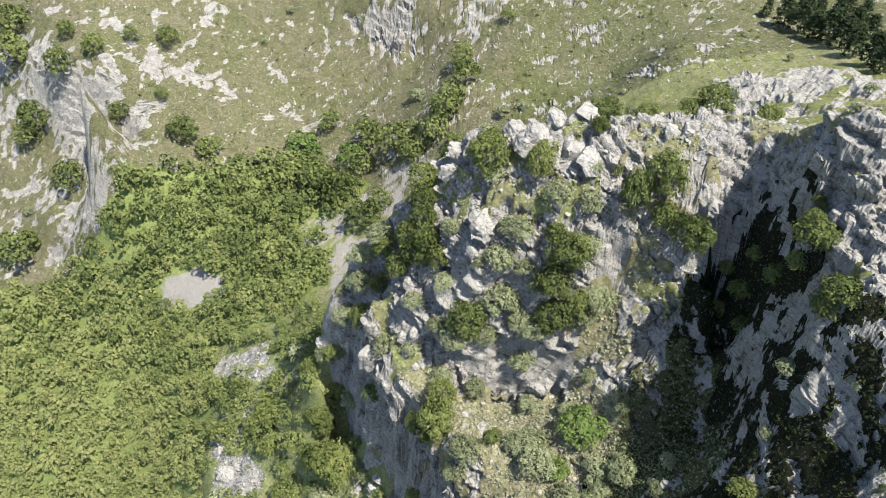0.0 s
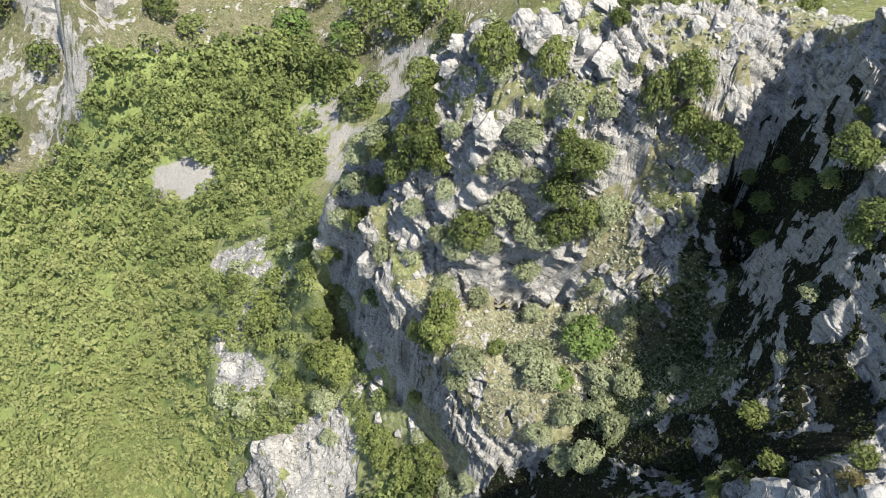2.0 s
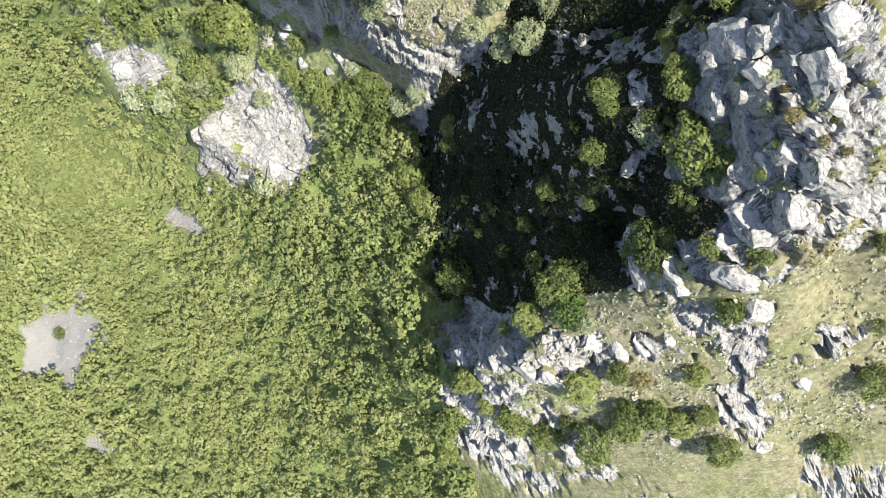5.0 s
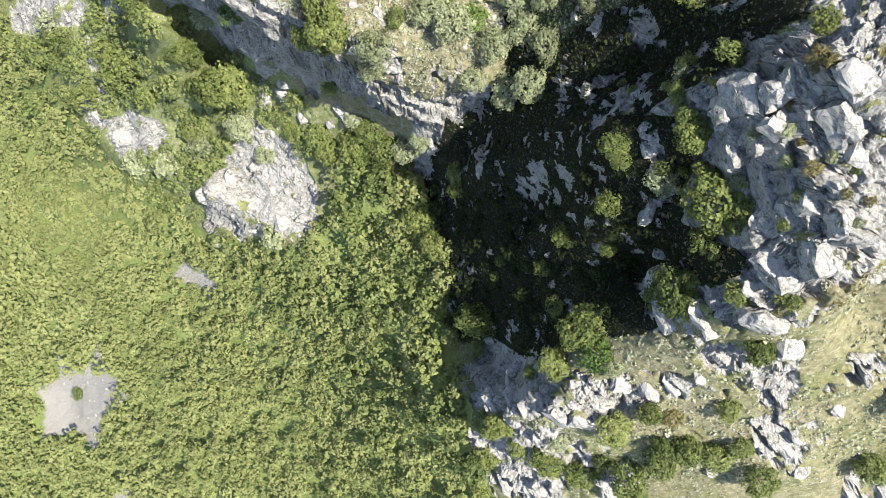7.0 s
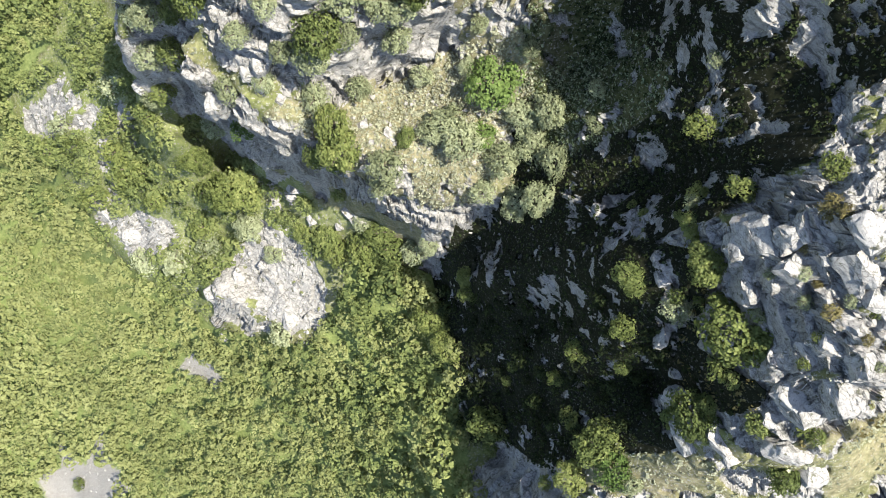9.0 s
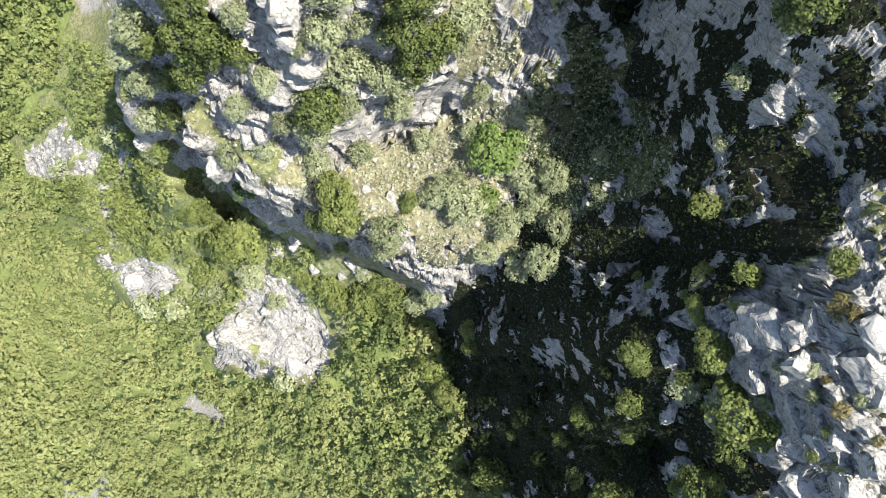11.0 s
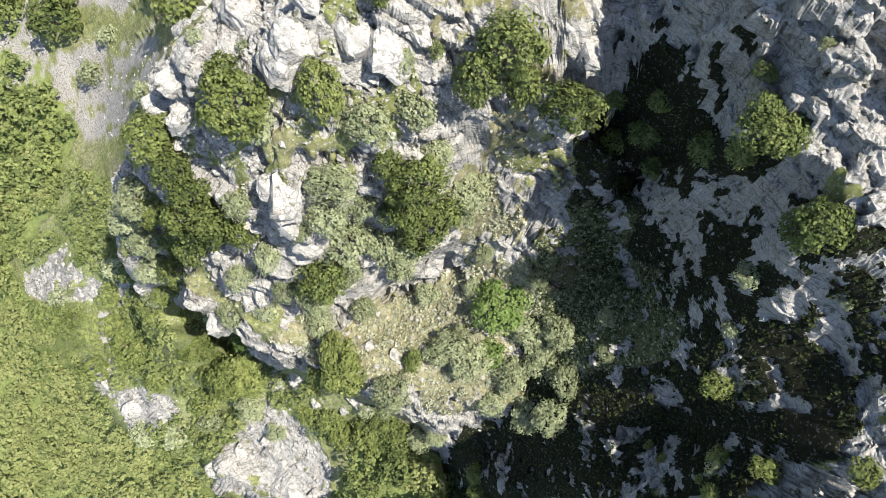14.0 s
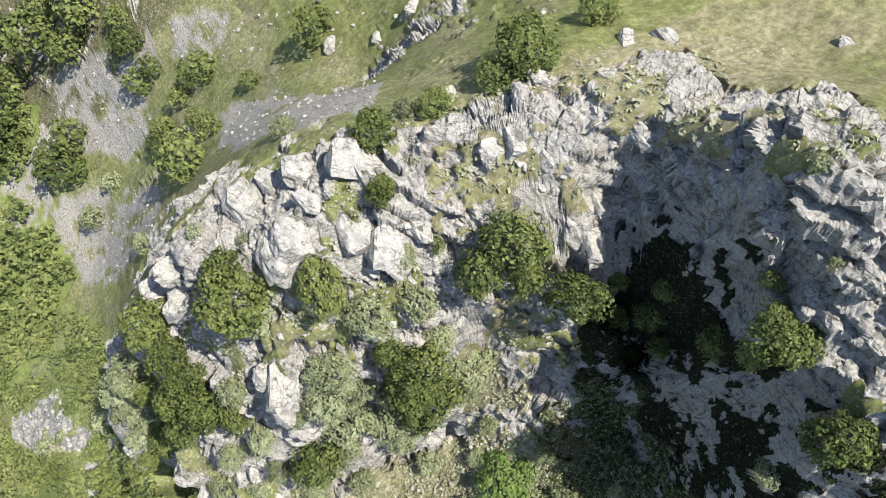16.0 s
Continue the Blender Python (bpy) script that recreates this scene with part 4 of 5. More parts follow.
PLANTS_GULLY2 = [(17.6, 26.7, 2.0, 1), (25.0, 35.2, 1.9, 0), (25.2, 32.8, 1.7, 0), (22.5, 28.1, 1.9, 1), (21.5, 21.7, 1.7, 0), (8.0, 26.4, 1.3, 0), (8.5, 19.5, 1.8, 1), (6.0, 24.2, 1.3, 0), (8.7, 45.5, 2.1, 0), (13.2, 22.5, 2.0, 1), (29.0, 29.5, 1.3, 0), (32.2, 33.6, 1.7, 0), (30.7, 28.0, 0.8, 1), (5.4, 54.4, 2.0, 2), (1.4, 53.9, 1.5, 0), (-1.1, 38.6, 2.5, 1), (-2.1, 33.6, 1.7, 0), (-12.2, 24.5, 2.9, 0), (12.1, 15.6, 1.8, 1), (14.8, 13.1, 2.7, 0), (24.9, 13.0, 1.7, 0), (27.2, 14.1, 2.0, 1), (29.3, 11.3, 2.0, 0), (32.9, 25.0, 1.0, 0)]
PLANTS_SPUR = [(25.5, 12.8, 4, 0), (23.7, 12.3, 2, 0), (13.1, 10.8, 4.2, 0), (13.5, 6.9, 3.2, 3), (3.1, 6.4, 1.8, 1), (30.5, 1.7, 2.7, 0), (33.6, 8, 1.3, 0), (-18.1, 15.8, 2.1, 1), (-12.9, 3.8, 2.6, 1), (-9.1, -0.4, 3.3, 0), (10.8, -6.1, 3.3, 1), (2.8, -16.4, 3.7, 1), (-2.3, -10.1, 3.2, 1), (27, -9.1, 1.9, 1), (23.3, -17.6, 3.2, 0), (9.3, -18.2, 4.5, 0), (16.4, -12.7, 2.4, 0), (27.6, -24.6, 3.3, 0), (44.4, -30.7, 2.8, 0), (41.8, 32.5, 1.8, 4), (-5.4, -1.5, 2.6, 1), (20.2, -8.1, 2.3, 4)]
PLANTS_SCRUB = [(-1.1, 72.8, 4.5, 1), (-23.9, 84.9, 4.8, 1), (-61, 127.7, 3.4, 2), (-47.5, 119.7, 3.3, 0), (-29.3, 94.7, 3.7, 1), (-43.6, 102.2, 3.8, 1), (-28.4, 94.6, 3.5, 0), (-39.5, 83.2, 4.7, 2), (-50.6, 84.1, 4.2, 2), (-57.7, 88.2, 3.5, 2), (-17.8, 71.8, 2.5, 1), (-44.1, 95.2, 3.8, 1), (-69.4, 127.4, 4.3, 0), (-59.6, 121.1, 3.4, 1), (-52, 105.3, 3.4, 1), (-31.9, 90.1, 3.4, 1), (-36.2, 55.9, 3.4, 2)]
PLANTS_NORTH = [(-28.8, 186.1, 7, 0), (-22.1, 191.2, 4.9, 0), (3.5, 152.2, 5.6, 0), (11.4, 156.5, 2.8, 0), (30, 109, 2.4, 0), (37.1, 108, 2.1, 0), (48.6, 107.4, 3.6, 0), (44.3, 107.3, 2.4, 0), (37.7, 154.2, 4.7, 0), (14.7, 171.8, 4.2, 0), (0.7, 185.1, 3.9, 0), (22.6, 158.2, 2.4, 0), (3.6, 191, 4.5, 0), (59.8, 109.7, 2.6, 0), (1.5, 169.9, 3.1, 0), (-26.9, 172.3, 4.2, 2), (-18.5, 175.4, 3.5, 2), (22.2, 120.7, 1.8, 2), (34.5, 109.8, 1.5, 2)]
PLANTS_FAR = [(-151.3, 250.6, 6.7, 0), (-138.6, 256, 5.6, 0), (-150.5, 261.8, 4.5, 0), (-168.9, 247.9, 8.2, 0), (-172.4, 243.2, 5.9, 0), (-152.7, 227.4, 6.9, 0), (-130.6, 242.7, 4.5, 0), (-114.8, 250.2, 3.4, 0), (-114.3, 269.7, 4.7, 0), (-127.3, 266, 3.4, 0), (-105.1, 237.3, 6.8, 0), (-93.5, 231.2, 5.6, 0), (-116.7, 212.3, 3.2, 0), (-171.3, 221.1, 2.8, 2), (-172.9, 207.7, 8.1, 0), (-176.2, 262.1, 9.2, 0), (-180, 275.4, 9.3, 0), (-124.5, 212.3, 2.6, 1)]
PLANTS_DELL = [(7.5, 245.1, 5.6, 0), (7.8, 217.9, 5.5, 0), (3, 215.5, 5.9, 0), (1.1, 210.1, 5.5, 0), (-2.8, 206.9, 5.5, 0), (-17.4, 214, 7.9, 0), (-29.9, 231.8, 7.1, 0), (-38.3, 204.2, 8.4, 0), (-55.9, 236.3, 8.7, 3), (-58.3, 220.9, 7.8, 0), (-47.9, 211, 8.6, 0), (-30.6, 214.6, 6.4, 0), (-46.9, 248.7, 5.2, 0), (-10.7, 203.6, 5, 0), (-36.3, 225.7, 6.2, 3)]
PLANTS_HILL = [(25, 259.8, 3.3, 0), (20, 202.1, 3, 2), (27.3, 102.2, 1.7, 0), (56, 191.6, 1.4, 2), (44.8, 192.8, 1.6, 2), (-9.9, 242.8, 3.3, 2), (26.5, 202.8, 2.6, 2), (-76.6, 280.4, 2.2, 2), (-66.2, 291.4, 2.2, 2), (30, 222.9, 1.8, 2), (97.7, 181.2, 1.6, 2), (96.8, 140.6, 2, 2), (95.6, 208.8, 1.4, 2)]
PLANTS_PINES = [(107.2, 224.9, 2.3, 5), (110, 215.5, 3.6, 5), (112.1, 209.7, 3.6, 5), (112.6, 201.4, 3.4, 5), (113.5, 194.7, 3.3, 5), (113.3, 186.3, 3.2, 5), (112.2, 176.8, 3.1, 5), (110.5, 166.8, 2.9, 5), (109.3, 159.5, 2.8, 5), (118.4, 223.7, 3, 5), (122.4, 219.6, 2.9, 5), (125.6, 214.4, 2.9, 5), (126, 204.8, 2.8, 5), (124, 191.8, 2.6, 5), (119.6, 178, 2.5, 5), (130.8, 220.1, 2.6, 5), (132.4, 212, 2.5, 5)]
PLANTS_FACE_MORE = [(-17.1, 109.9, 3.8, 2), (-11.7, 106.2, 3.3, 1), (-19.3, 108.3, 3.1, 2), (-6.4, 100.6, 3, 0), (-4.9, 97, 3, 0), (-0.6, 94.5, 2.6, 1), (-17.6, 102.2, 3.3, 0), (10.3, 89.6, 3.4, 2), (14.7, 85.1, 3.5, 2), (15.7, 82.4, 3.3, 2), (20.3, 85.7, 3.6, 0), (20.8, 83.6, 3.5, 0), (8.6, 84.7, 2.8, 2), (-5.3, 91.6, 2.4, 2), (0.3, 82, 3.1, 2), (0.8, 76.1, 3.9, 1)]
PLANTS_FACE_LOW = [(16.5, 68.8, 3.6, 2), (2.7, 65.6, 3.2, 2), (-27.8, 86.5, 4.8, 1), (-28.7, 94.4, 3.5, 0), (6.7, 80.4, 2.7, 2), (0.4, 90.1, 2.3, 2), (6, 89.5, 1.7, 2), (-6, 87.6, 2.2, 2), (17.7, 86.7, 2.5, 2), (14.9, 88.6, 2.1, 2), (26.5, 83, 2.7, 2), (23.9, 74.4, 1.9, 2), (27.4, 77.6, 1.7, 2), (28.1, 64, 3.5, 2), (27.7, 59.1, 3.2, 2), (21, 64, 3.1, 3), (-13.6, 103.9, 2.6, 0), (-21.9, 105.9, 3.3, 2), (-38.4, 120.6, 4.4, 2)]
PLANTS_SPUR_MORE = [(16.6, -5.7, 2.4, 1), (-7.3, -1.1, 3.5, 1), (-1.5, -12.1, 3.9, 1), (15.1, -15.9, 2.9, 0), (27, -17.1, 2, 0), (49.3, -18.5, 3.3, 0), (50.3, -9.8, 1.4, 0), (49.7, 3.2, 1.8, 0), (7.6, 7.3, 3.5, 1), (33.2, 8.7, 1.4, 1), (-13.1, -10.1, 3.1, 1), (-19.9, -21.6, 2.9, 1), (7.1, -14.1, 2.5, 0), (19.5, -15.3, 2.8, 0), (-5.7, -7.3, 2.4, 1), (14.6, 4.2, 1.8, 2), (1.4, -6.6, 2, 2)]
PLANTS_APRON = [(-48.1, 106.8, 5.3, 1), (-50.2, 113.5, 3.8, 1), (-28, 79.8, 4.5, 2), (-39.5, 86.8, 4, 1), (-5.4, 72.7, 2.1, 1), (-13.4, 68.2, 3.1, 0), (-13.7, 64.4, 3.8, 1), (-7.4, 62, 4.9, 1), (-2, 59, 4.3, 0), (-4.3, 66.5, 2.1, 2), (2, 55.9, 3.6, 2), (-2.3, 62.8, 3.6, 0), (-61.7, 108.7, 4.3, 1), (-32.4, 104.8, 2.8, 0), (-25.1, 101.8, 2.5, 0), (-25.7, 104.5, 2.4, 1), (-29.4, 91.6, 2.5, 0), (-26.9, 72.2, 2.6, 2)]
PLANTS_KNOBTOP = [(37.3, 27.3, 1, 2), (37.5, 22.6, 1.2, 4), (38.3, 19.1, 0.9, 4), (41, 20.8, 1, 1), (36.8, 24.4, 0.9, 2), (39.6, 22.8, 0.8, 2), (35.6, 28.5, 0.9, 2), (36.1, 20.3, 1, 1), (38.4, 25.6, 0.8, 4), (34.2, 24, 1.1, 2), (40.7, 17.2, 0.9, 4), (38.9, 15.5, 0.8, 2), (34.3, 17.9, 1, 1), (36.9, 32.2, 0.7, 2), (38.7, 29.7, 0.7, 4), (41.7, 31.8, 1.1, 4)]
PLANTS_GULLY3 = [(32.0, 20.2, 1.3, 1), (29.7, 17.2, 1.2, 0), (33.0, 42.5, 0.8, 0), (34.3, 38.5, 0.9, 1), (11.7, 10.7, 2.5, 0), (8.0, 8.4, 1.8, 0)]
PLANTS_NORTH_MORE = [(-11.4, 218.2, 4.5, 0), (3.8, 198.3, 3.3, 0), (4.9, 184.3, 3, 0), (7.8, 172.1, 3, 0), (9.3, 163.1, 2.7, 0), (-0.8, 167.8, 3.2, 0), (-6.5, 205.8, 3.6, 0)]
PLANTS_LONE = [(-142.4, 49.3, 2.7, 1)]
PLANTS = {
    "on the pale limestone crest": ("crest shrubs", PLANTS_CREST),
    "on the rocky south face": ("face shrubs", PLANTS_FACE),
    "on the shaded rock wall": ("wall shrubs", PLANTS_EAST),
    "in the dark rock recess": ("wall shrubs", PLANTS_RECESS),
    "on the stony shelf": ("shelf shrubs", PLANTS_SHELF),
    "beside the dark gully": ("gully shrubs", PLANTS_GULLY),
    "deep in the shaded gully": ("gully shrubs", PLANTS_GULLY2),
    "on the gully's upper ledges": ("gully shrubs", PLANTS_GULLY3),
    "beside the scree behind the crest": ("north trees", PLANTS_NORTH_MORE),
    "on the lower rock spur": ("spur shrubs", PLANTS_SPUR),
    "among rocks above the wood": ("scrub trees", PLANTS_SCRUB),
    "on the slope behind the crest": ("north trees", PLANTS_NORTH),
    "on the far rock face": ("far trees", PLANTS_FAR),
    "in the grassy dell": ("dell trees", PLANTS_DELL),
    "on the far dry hillside": ("hill shrubs", PLANTS_HILL),
    "in a row on the far hill": ("pines", PLANTS_PINES),
    "on the bushy rock face": ("face shrubs", PLANTS_FACE_MORE),
    "on the lower rock face": ("face shrubs", PLANTS_FACE_LOW),
    "on the slopes of the lower spur": ("spur shrubs", PLANTS_SPUR_MORE),
    "below the west cliff": ("scrub trees", PLANTS_APRON),
    "between blocks of the south knob": ("knob shrubs", PLANTS_KNOBTOP),
    "in the middle of a scree patch": ("scrub trees", PLANTS_LONE),
}


KIND_TEXT = ["dark green evergreen oak", "sunlit yellow-green bushy oak", "grey-green olive-leaved shrub", "fresh bright green leafy bush", "rusty brown-green low shrub", "dark tall pine tree"]
templates = {}
for kind in range(6):
    for variant in range(8):
        far_away = variant in (4, 5)
        if kind == 5:
            templates[kind, variant] = make_pine(900 + variant)
        else:
            name = ("oak_tree", "oak_shrub", "olive_shrub", "leafy_bush", "low_shrub")[kind]
            shape_of = [(36, 42, 0.076, 0.85, 0.95), (32, 40, 0.076, 0.8, 0.85), (32, 40, 0.072, 0.7, 0.7), (28, 40, 0.072, 0.65, 0.65), (24, 38, 0.075, 0.5, 0.5)][kind]
            if far_away:
                shape_of = (26, 20, 0.1) + shape_of[3:]
            elif variant > 5:
                shape_of = (44, 52, 0.058) + shape_of[3:]
            templates[kind, variant] = make_broadleaf(name, kind, 100 + 10 * kind + variant, *shape_of)
        templates[kind, variant].location = (0, 0, -2000)

used = set()
scatter = random.Random(4)
for where, (group, plants) in PLANTS.items():
    for x, y, r, kind in plants:
        variant = scatter.randrange(4, 6) if y > 125 or x < -30 or r < 1.5 else scatter.randrange(6, 8) if r > 3.2 else scatter.randrange(4)
        source = templates[kind, variant]
        size = "large " if r > 3.6 else "small " if r < 1.9 else ""
        squash = scatter.uniform(1.25, 1.7) if kind < 2 and group in ("crest shrubs", "face shrubs") else scatter.uniform(0.85, 1.15)
        m = Matrix.LocRotScale((x, y, float(ground_at(x, y)[0]) - 0.12 * r), Euler((scatter.uniform(-0.12, 0.12), scatter.uniform(-0.12, 0.12), scatter.uniform(0, 6.28))),
                                (r * scatter.uniform(0.78, 1.15) / source.scale.x, r * scatter.uniform(0.78, 1.15) / source.scale.y, r * squash / source.scale.z))
        if (kind, variant) in used:
            plant = copy_thing(source, m)
        else:
            plant, source.matrix_basis = source, m
            used.add((kind, variant))
        tagged(plant, f"{size}{KIND_TEXT[kind]} {where}", "tree" if kind in (0, 5) else "shrub", group)
for key, source in templates.items():
    if key not in used:
        for o in (*source.children_recursive, source):
            bpy.data.objects.remove(o)

# ---- woodland ----
def spread(area, low, high, step, seed, jitter=0.45):
    """Places on a loosened grid inside the outlines."""
    rng = np.random.default_rng(seed)
    gx, gy = np.meshgrid(np.arange(low[0], high[0], step), np.arange(low[1], high[1], step))
    x = gx.ravel() + rng.uniform(-jitter, jitter, gx.size) * step
    y = gy.ravel() + rng.uniform(-jitter, jitter, gx.size) * step
    keep = within(area, x, y, 3.0)
    return x[keep], y[keep], rng


def woodland(name, area, low, high, step, seed, radius, label, leaves, thin=1.0, choose=None):
    x, y, rng = spread(area, low, high, step, seed)
    keep = (cover_at(scree, x, y) < 0.5) & (cover_at(rock, x, y) < 0.4) & (cover_at(near_slab, x, y) < 0.25) & (rng.random(len(x)) < thin)
    dice = rng.random(len(x))
    if choose:
        keep &= choose(x, y, dice)
    x, y = x[keep], y[keep]
    z = ground_at(x, y)
    near = [crown_arrays(np.random.default_rng(seed + 50 + k), 8 + k % 4, 20, 0.124, 0.75, 1.1, 0.4, 0.5) for k in range(10)]
    distant = [crown_arrays(np.random.default_rng(seed + 70 + k), 7, 12, 0.19, 0.8, 1.1, 0.42, 0.5) for k in range(8)]
    stem = tube([(0, 0, -0.4), (0, 0, 0.6), (0, 0, 1.3)], [0.08, 0.06, 0.02], 4)
    verts, faces, tints, base = [], [], [], 0
    for k in range(len(x)):
        v, f = near[k % 10] if x[k] > -112 and y[k] < 212 else distant[k % 8]
        tints.append(np.full(len(v) + len(stem[0]), rng.uniform(-0.18, 0.18)))
        r = radius[0] + (radius[1] - radius[0]) * rng.random() ** 1.5
        a = rng.uniform(0, 6.28)
        c, s = math.cos(a), math.sin(a)
        turned = np.c_[v[:, 0] * c - v[:, 1] * s, v[:, 0] * s + v[:, 1] * c, v[:, 2] * rng.uniform(0.8, 1.5)] * r
        verts.append(turned + (x[k], y[k], z[k] - 0.3 * r))
        faces.append(f + base)
        base += len(v)
        sv = np.array(stem[0]) * r + (x[k], y[k], z[k] - 0.3 * r)
        verts.append(sv)
        faces.append(np.array(stem[1]) + base)
        base += len(sv)
    ob = new(name, mesh_from(name, np.concatenate(verts), np.concatenate(faces), leaves))
    ob.data.attributes.new("tint", "FLOAT", "POINT").data.foreach_set("value", np.concatenate(tints).astype(np.float32))
    return tagged(ob, label, "woodland", kind="stuff")


def valley_share(x, y):
    """How much of the wood is darker oak: none low on the slope, most of it up the valley, half of it beside the gully."""
    return np.maximum(smooth(-30, 60, (y - 130) + 0.5 * (x + 60)) * 0.9, 0.55 * smooth(-50, -22, x))


woodland("woodland", [FOREST_EDGE], (-225, -75), (6, 245), 4.3, 7, (2.3, 3.9), "dense light green deciduous wood on the steep slope", wood_leaves, choose=lambda x, y, dice: dice >= valley_share(x, y))
woodland("valley_woodland", [FOREST_EDGE], (-225, -75), (6, 245), 4.3, 7, (2.7, 4.8), "darker green oak wood in the valley", valley_leaves, choose=lambda x, y, dice: dice < valley_share(x, y))
woodland("scrub_thicket", [SCRUB_EDGE], (-78, 60), (-12, 165), 3.5, 8, (1.7, 3.0), "broken green scrub between pale rocks", valley_leaves, 0.88)
# Gully shade is painted here through the near-black leaf colour.
woodland("gully_thicket", [THICKET], (-10, 4), (26, 50), 2.7, 9, (1.1, 1.9), "thicket filling the gully, its shade painted into dark leaves", shade_leaves, 0.9)

# ---- loose rock ----
def block_mesh(seed, flat=0.7):
    """An angular limestone block of about unit half-width: a slab split off along joints, with blunted edges."""
    rng = random.Random(seed)
    bm = bmesh.new()
    bmesh.ops.create_cube(bm, size=2.0)
    for v in bm.verts:
        v.co = Vector((v.co.x, v.co.y * 0.8, v.co.z * flat)) * rng.uniform(0.85, 1.1)
    for k in range(9):
        way = Vector((rng.gauss(0, 1), rng.gauss(0, 1), rng.gauss(0.15, 0.55))).normalized()
        reach = math.sqrt(way.x ** 2 + (0.8 * way.y) ** 2 + (flat * way.z) ** 2) * rng.uniform(0.72, 1.08)
        bmesh.ops.bisect_plane(bm, geom=bm.verts[:] + bm.edges[:] + bm.faces[:], plane_co=way * reach, plane_no=way, clear_outer=True)
        bmesh.ops.holes_fill(bm, edges=[e for e in bm.edges if e.is_boundary])
    bmesh.ops.bevel(bm, geom=bm.edges[:], offset=0.05, segments=1, affect="EDGES", clamp_overlap=True)
    bmesh.ops.triangulate(bm, faces=bm.faces[:])
    for _ in range(2):
        bmesh.ops.subdivide_edges(bm, edges=[e for e in bm.edges if e.calc_length() > 0.3], cuts=1, use_grid_fill=True)
        bmesh.ops.triangulate(bm, faces=bm.faces[:])
    spots = np.array([v.co[:] for v in bm.verts])
    number, joint, lean = blocks3(spots * (1.0, 1.3, 1.6) + seed, 0.75, seed)
    rough = 0.1 * (number - 0.5) + 0.1 * lean - 0.1 * (1 - smooth(0.0, 0.1, joint)) + 0.045 * fractal2(spots[:, 0] + seed, spots[:, 1] + spots[:, 2], 0.4, 3, seed)
    for v, r in zip(bm.verts, rough):
        v.co *= 1 + float(r)
    mesh = bpy.data.meshes.new("block")
    bm.to_mesh(mesh)
    bm.free()
    mesh.materials.append(limestone)
    return mesh


block_meshes = [block_mesh(300 + k, (0.45, 0.6, 0.75)[k % 3]) for k in range(14)]
# x, y, half-width
BOULDERS_CREST = [(25.7, 107.3, 2.6), (27.7, 105.3, 2.1), (20.8, 110.1, 2.1), (20.3, 105.2, 1.8), (13.7, 111.5, 3.2), (17.3, 112.0, 1.6), (16.8, 103.2, 2.9), (14.6, 102.3, 2.7), (17.0, 100.2, 1.8), (22.6, 100.9, 2.7), (24.9, 97.6, 2.7), (29.0, 97.6, 2.1), (25.2, 95.8, 2.1), (23.1, 97.2, 1.5), (29.0, 95.3, 1.5), (3.0, 110.0, 2.3), (-1.3, 111.2, 2.1), (1.3, 106.9, 2.0), (44.1, 86.7, 2.1), (47.4, 90.6, 1.8), (52.9, 93.2, 2.0), (49.9, 96.8, 1.4), (44.7, 94.6, 1.3), (43.1, 96.3, 1.5), (39.1, 99.8, 1.7), (41.3, 99.1, 1.6), (7.4, 92.4, 3.0), (6.3, 94.6, 1.8), (5.4, 90.8, 2.1), (-14.2, 91.3, 3.3), (-7.4, 90.0, 1.9)]
BOULDERS_SPURTOP = [(-14.1, 12.1, 2.6), (-9.5, 5.2, 2.4), (-5.9, 3.6, 2.2), (-0.1, 5.5, 2.7), (-1.8, 3.3, 2.2), (4.4, 5.8, 2.2), (3.8, -0.7, 2.7), (6.7, -3.0, 2.4), (11.4, -1.4, 2.1), (15.5, 0.5, 2.3), (18.2, -1.8, 2.3), (21.5, -2.1, 2.0), (24.9, -1.5, 1.5), (30.7, -16.8, 1.8), (33.0, -19.6, 2.2), (35.2, -26.6, 1.9), (41.5, -15.5, 1.7), (-11.9, -19.4, 2.8), (-5.3, -20.5, 2.6), (22.7, -21.3, 1.7), (18.7, -12.3, 1.3), (24.5, 11.1, 2.0), (26.7, 7.0, 1.8), (32.5, 4.7, 1.9)]
BOULDERS_KNOB = [(37.3, 32.3, 3.2), (38.9, 31.2, 2.4), (35.5, 32.4, 2.3), (42.0, 29.4, 2.2), (41.5, 25.9, 2.3), (40.2, 28.0, 1.7), (39.6, 31.7, 1.7), (36.5, 28.4, 1.5), (37.1, 19.0, 2.1), (35.5, 18.9, 1.6), (37.9, 16.4, 1.8), (33.5, 14.5, 2.3), (34.0, 12.3, 2.9), (36.1, 12.7, 2.4), (31.6, 10.8, 2.1), (25.8, 14.1, 2.8), (24.6, 10.3, 3.4), (26.3, 9.3, 2.2), (31.1, 6.7, 2.8), (34.4, 1.2, 2.6), (28.5, 32.7, 1.4), (26.7, 25.2, 1.9), (28.3, 23.4, 1.2), (39.3, 23.9, 1.3), (41.3, 22.2, 1.4), (34.1, 26.9, 1.3), (27.4, 17.9, 1.3)]
BOULDERS_NORTH = [(49.9, 96.5, 1.6), (52.3, 92.7, 1.7), (54.3, 92.2, 1.1), (39, 150.5, 2.3), (45.6, 143.9, 1.7), (58.9, 103.6, 1.5), (63.3, 102.1, 1.7), (47.2, 104, 1.5), (53.3, 100, 1.2), (39.5, 108.5, 1.1), (51.6, 141.9, 2.4), (77.5, 90.7, 1.1)]
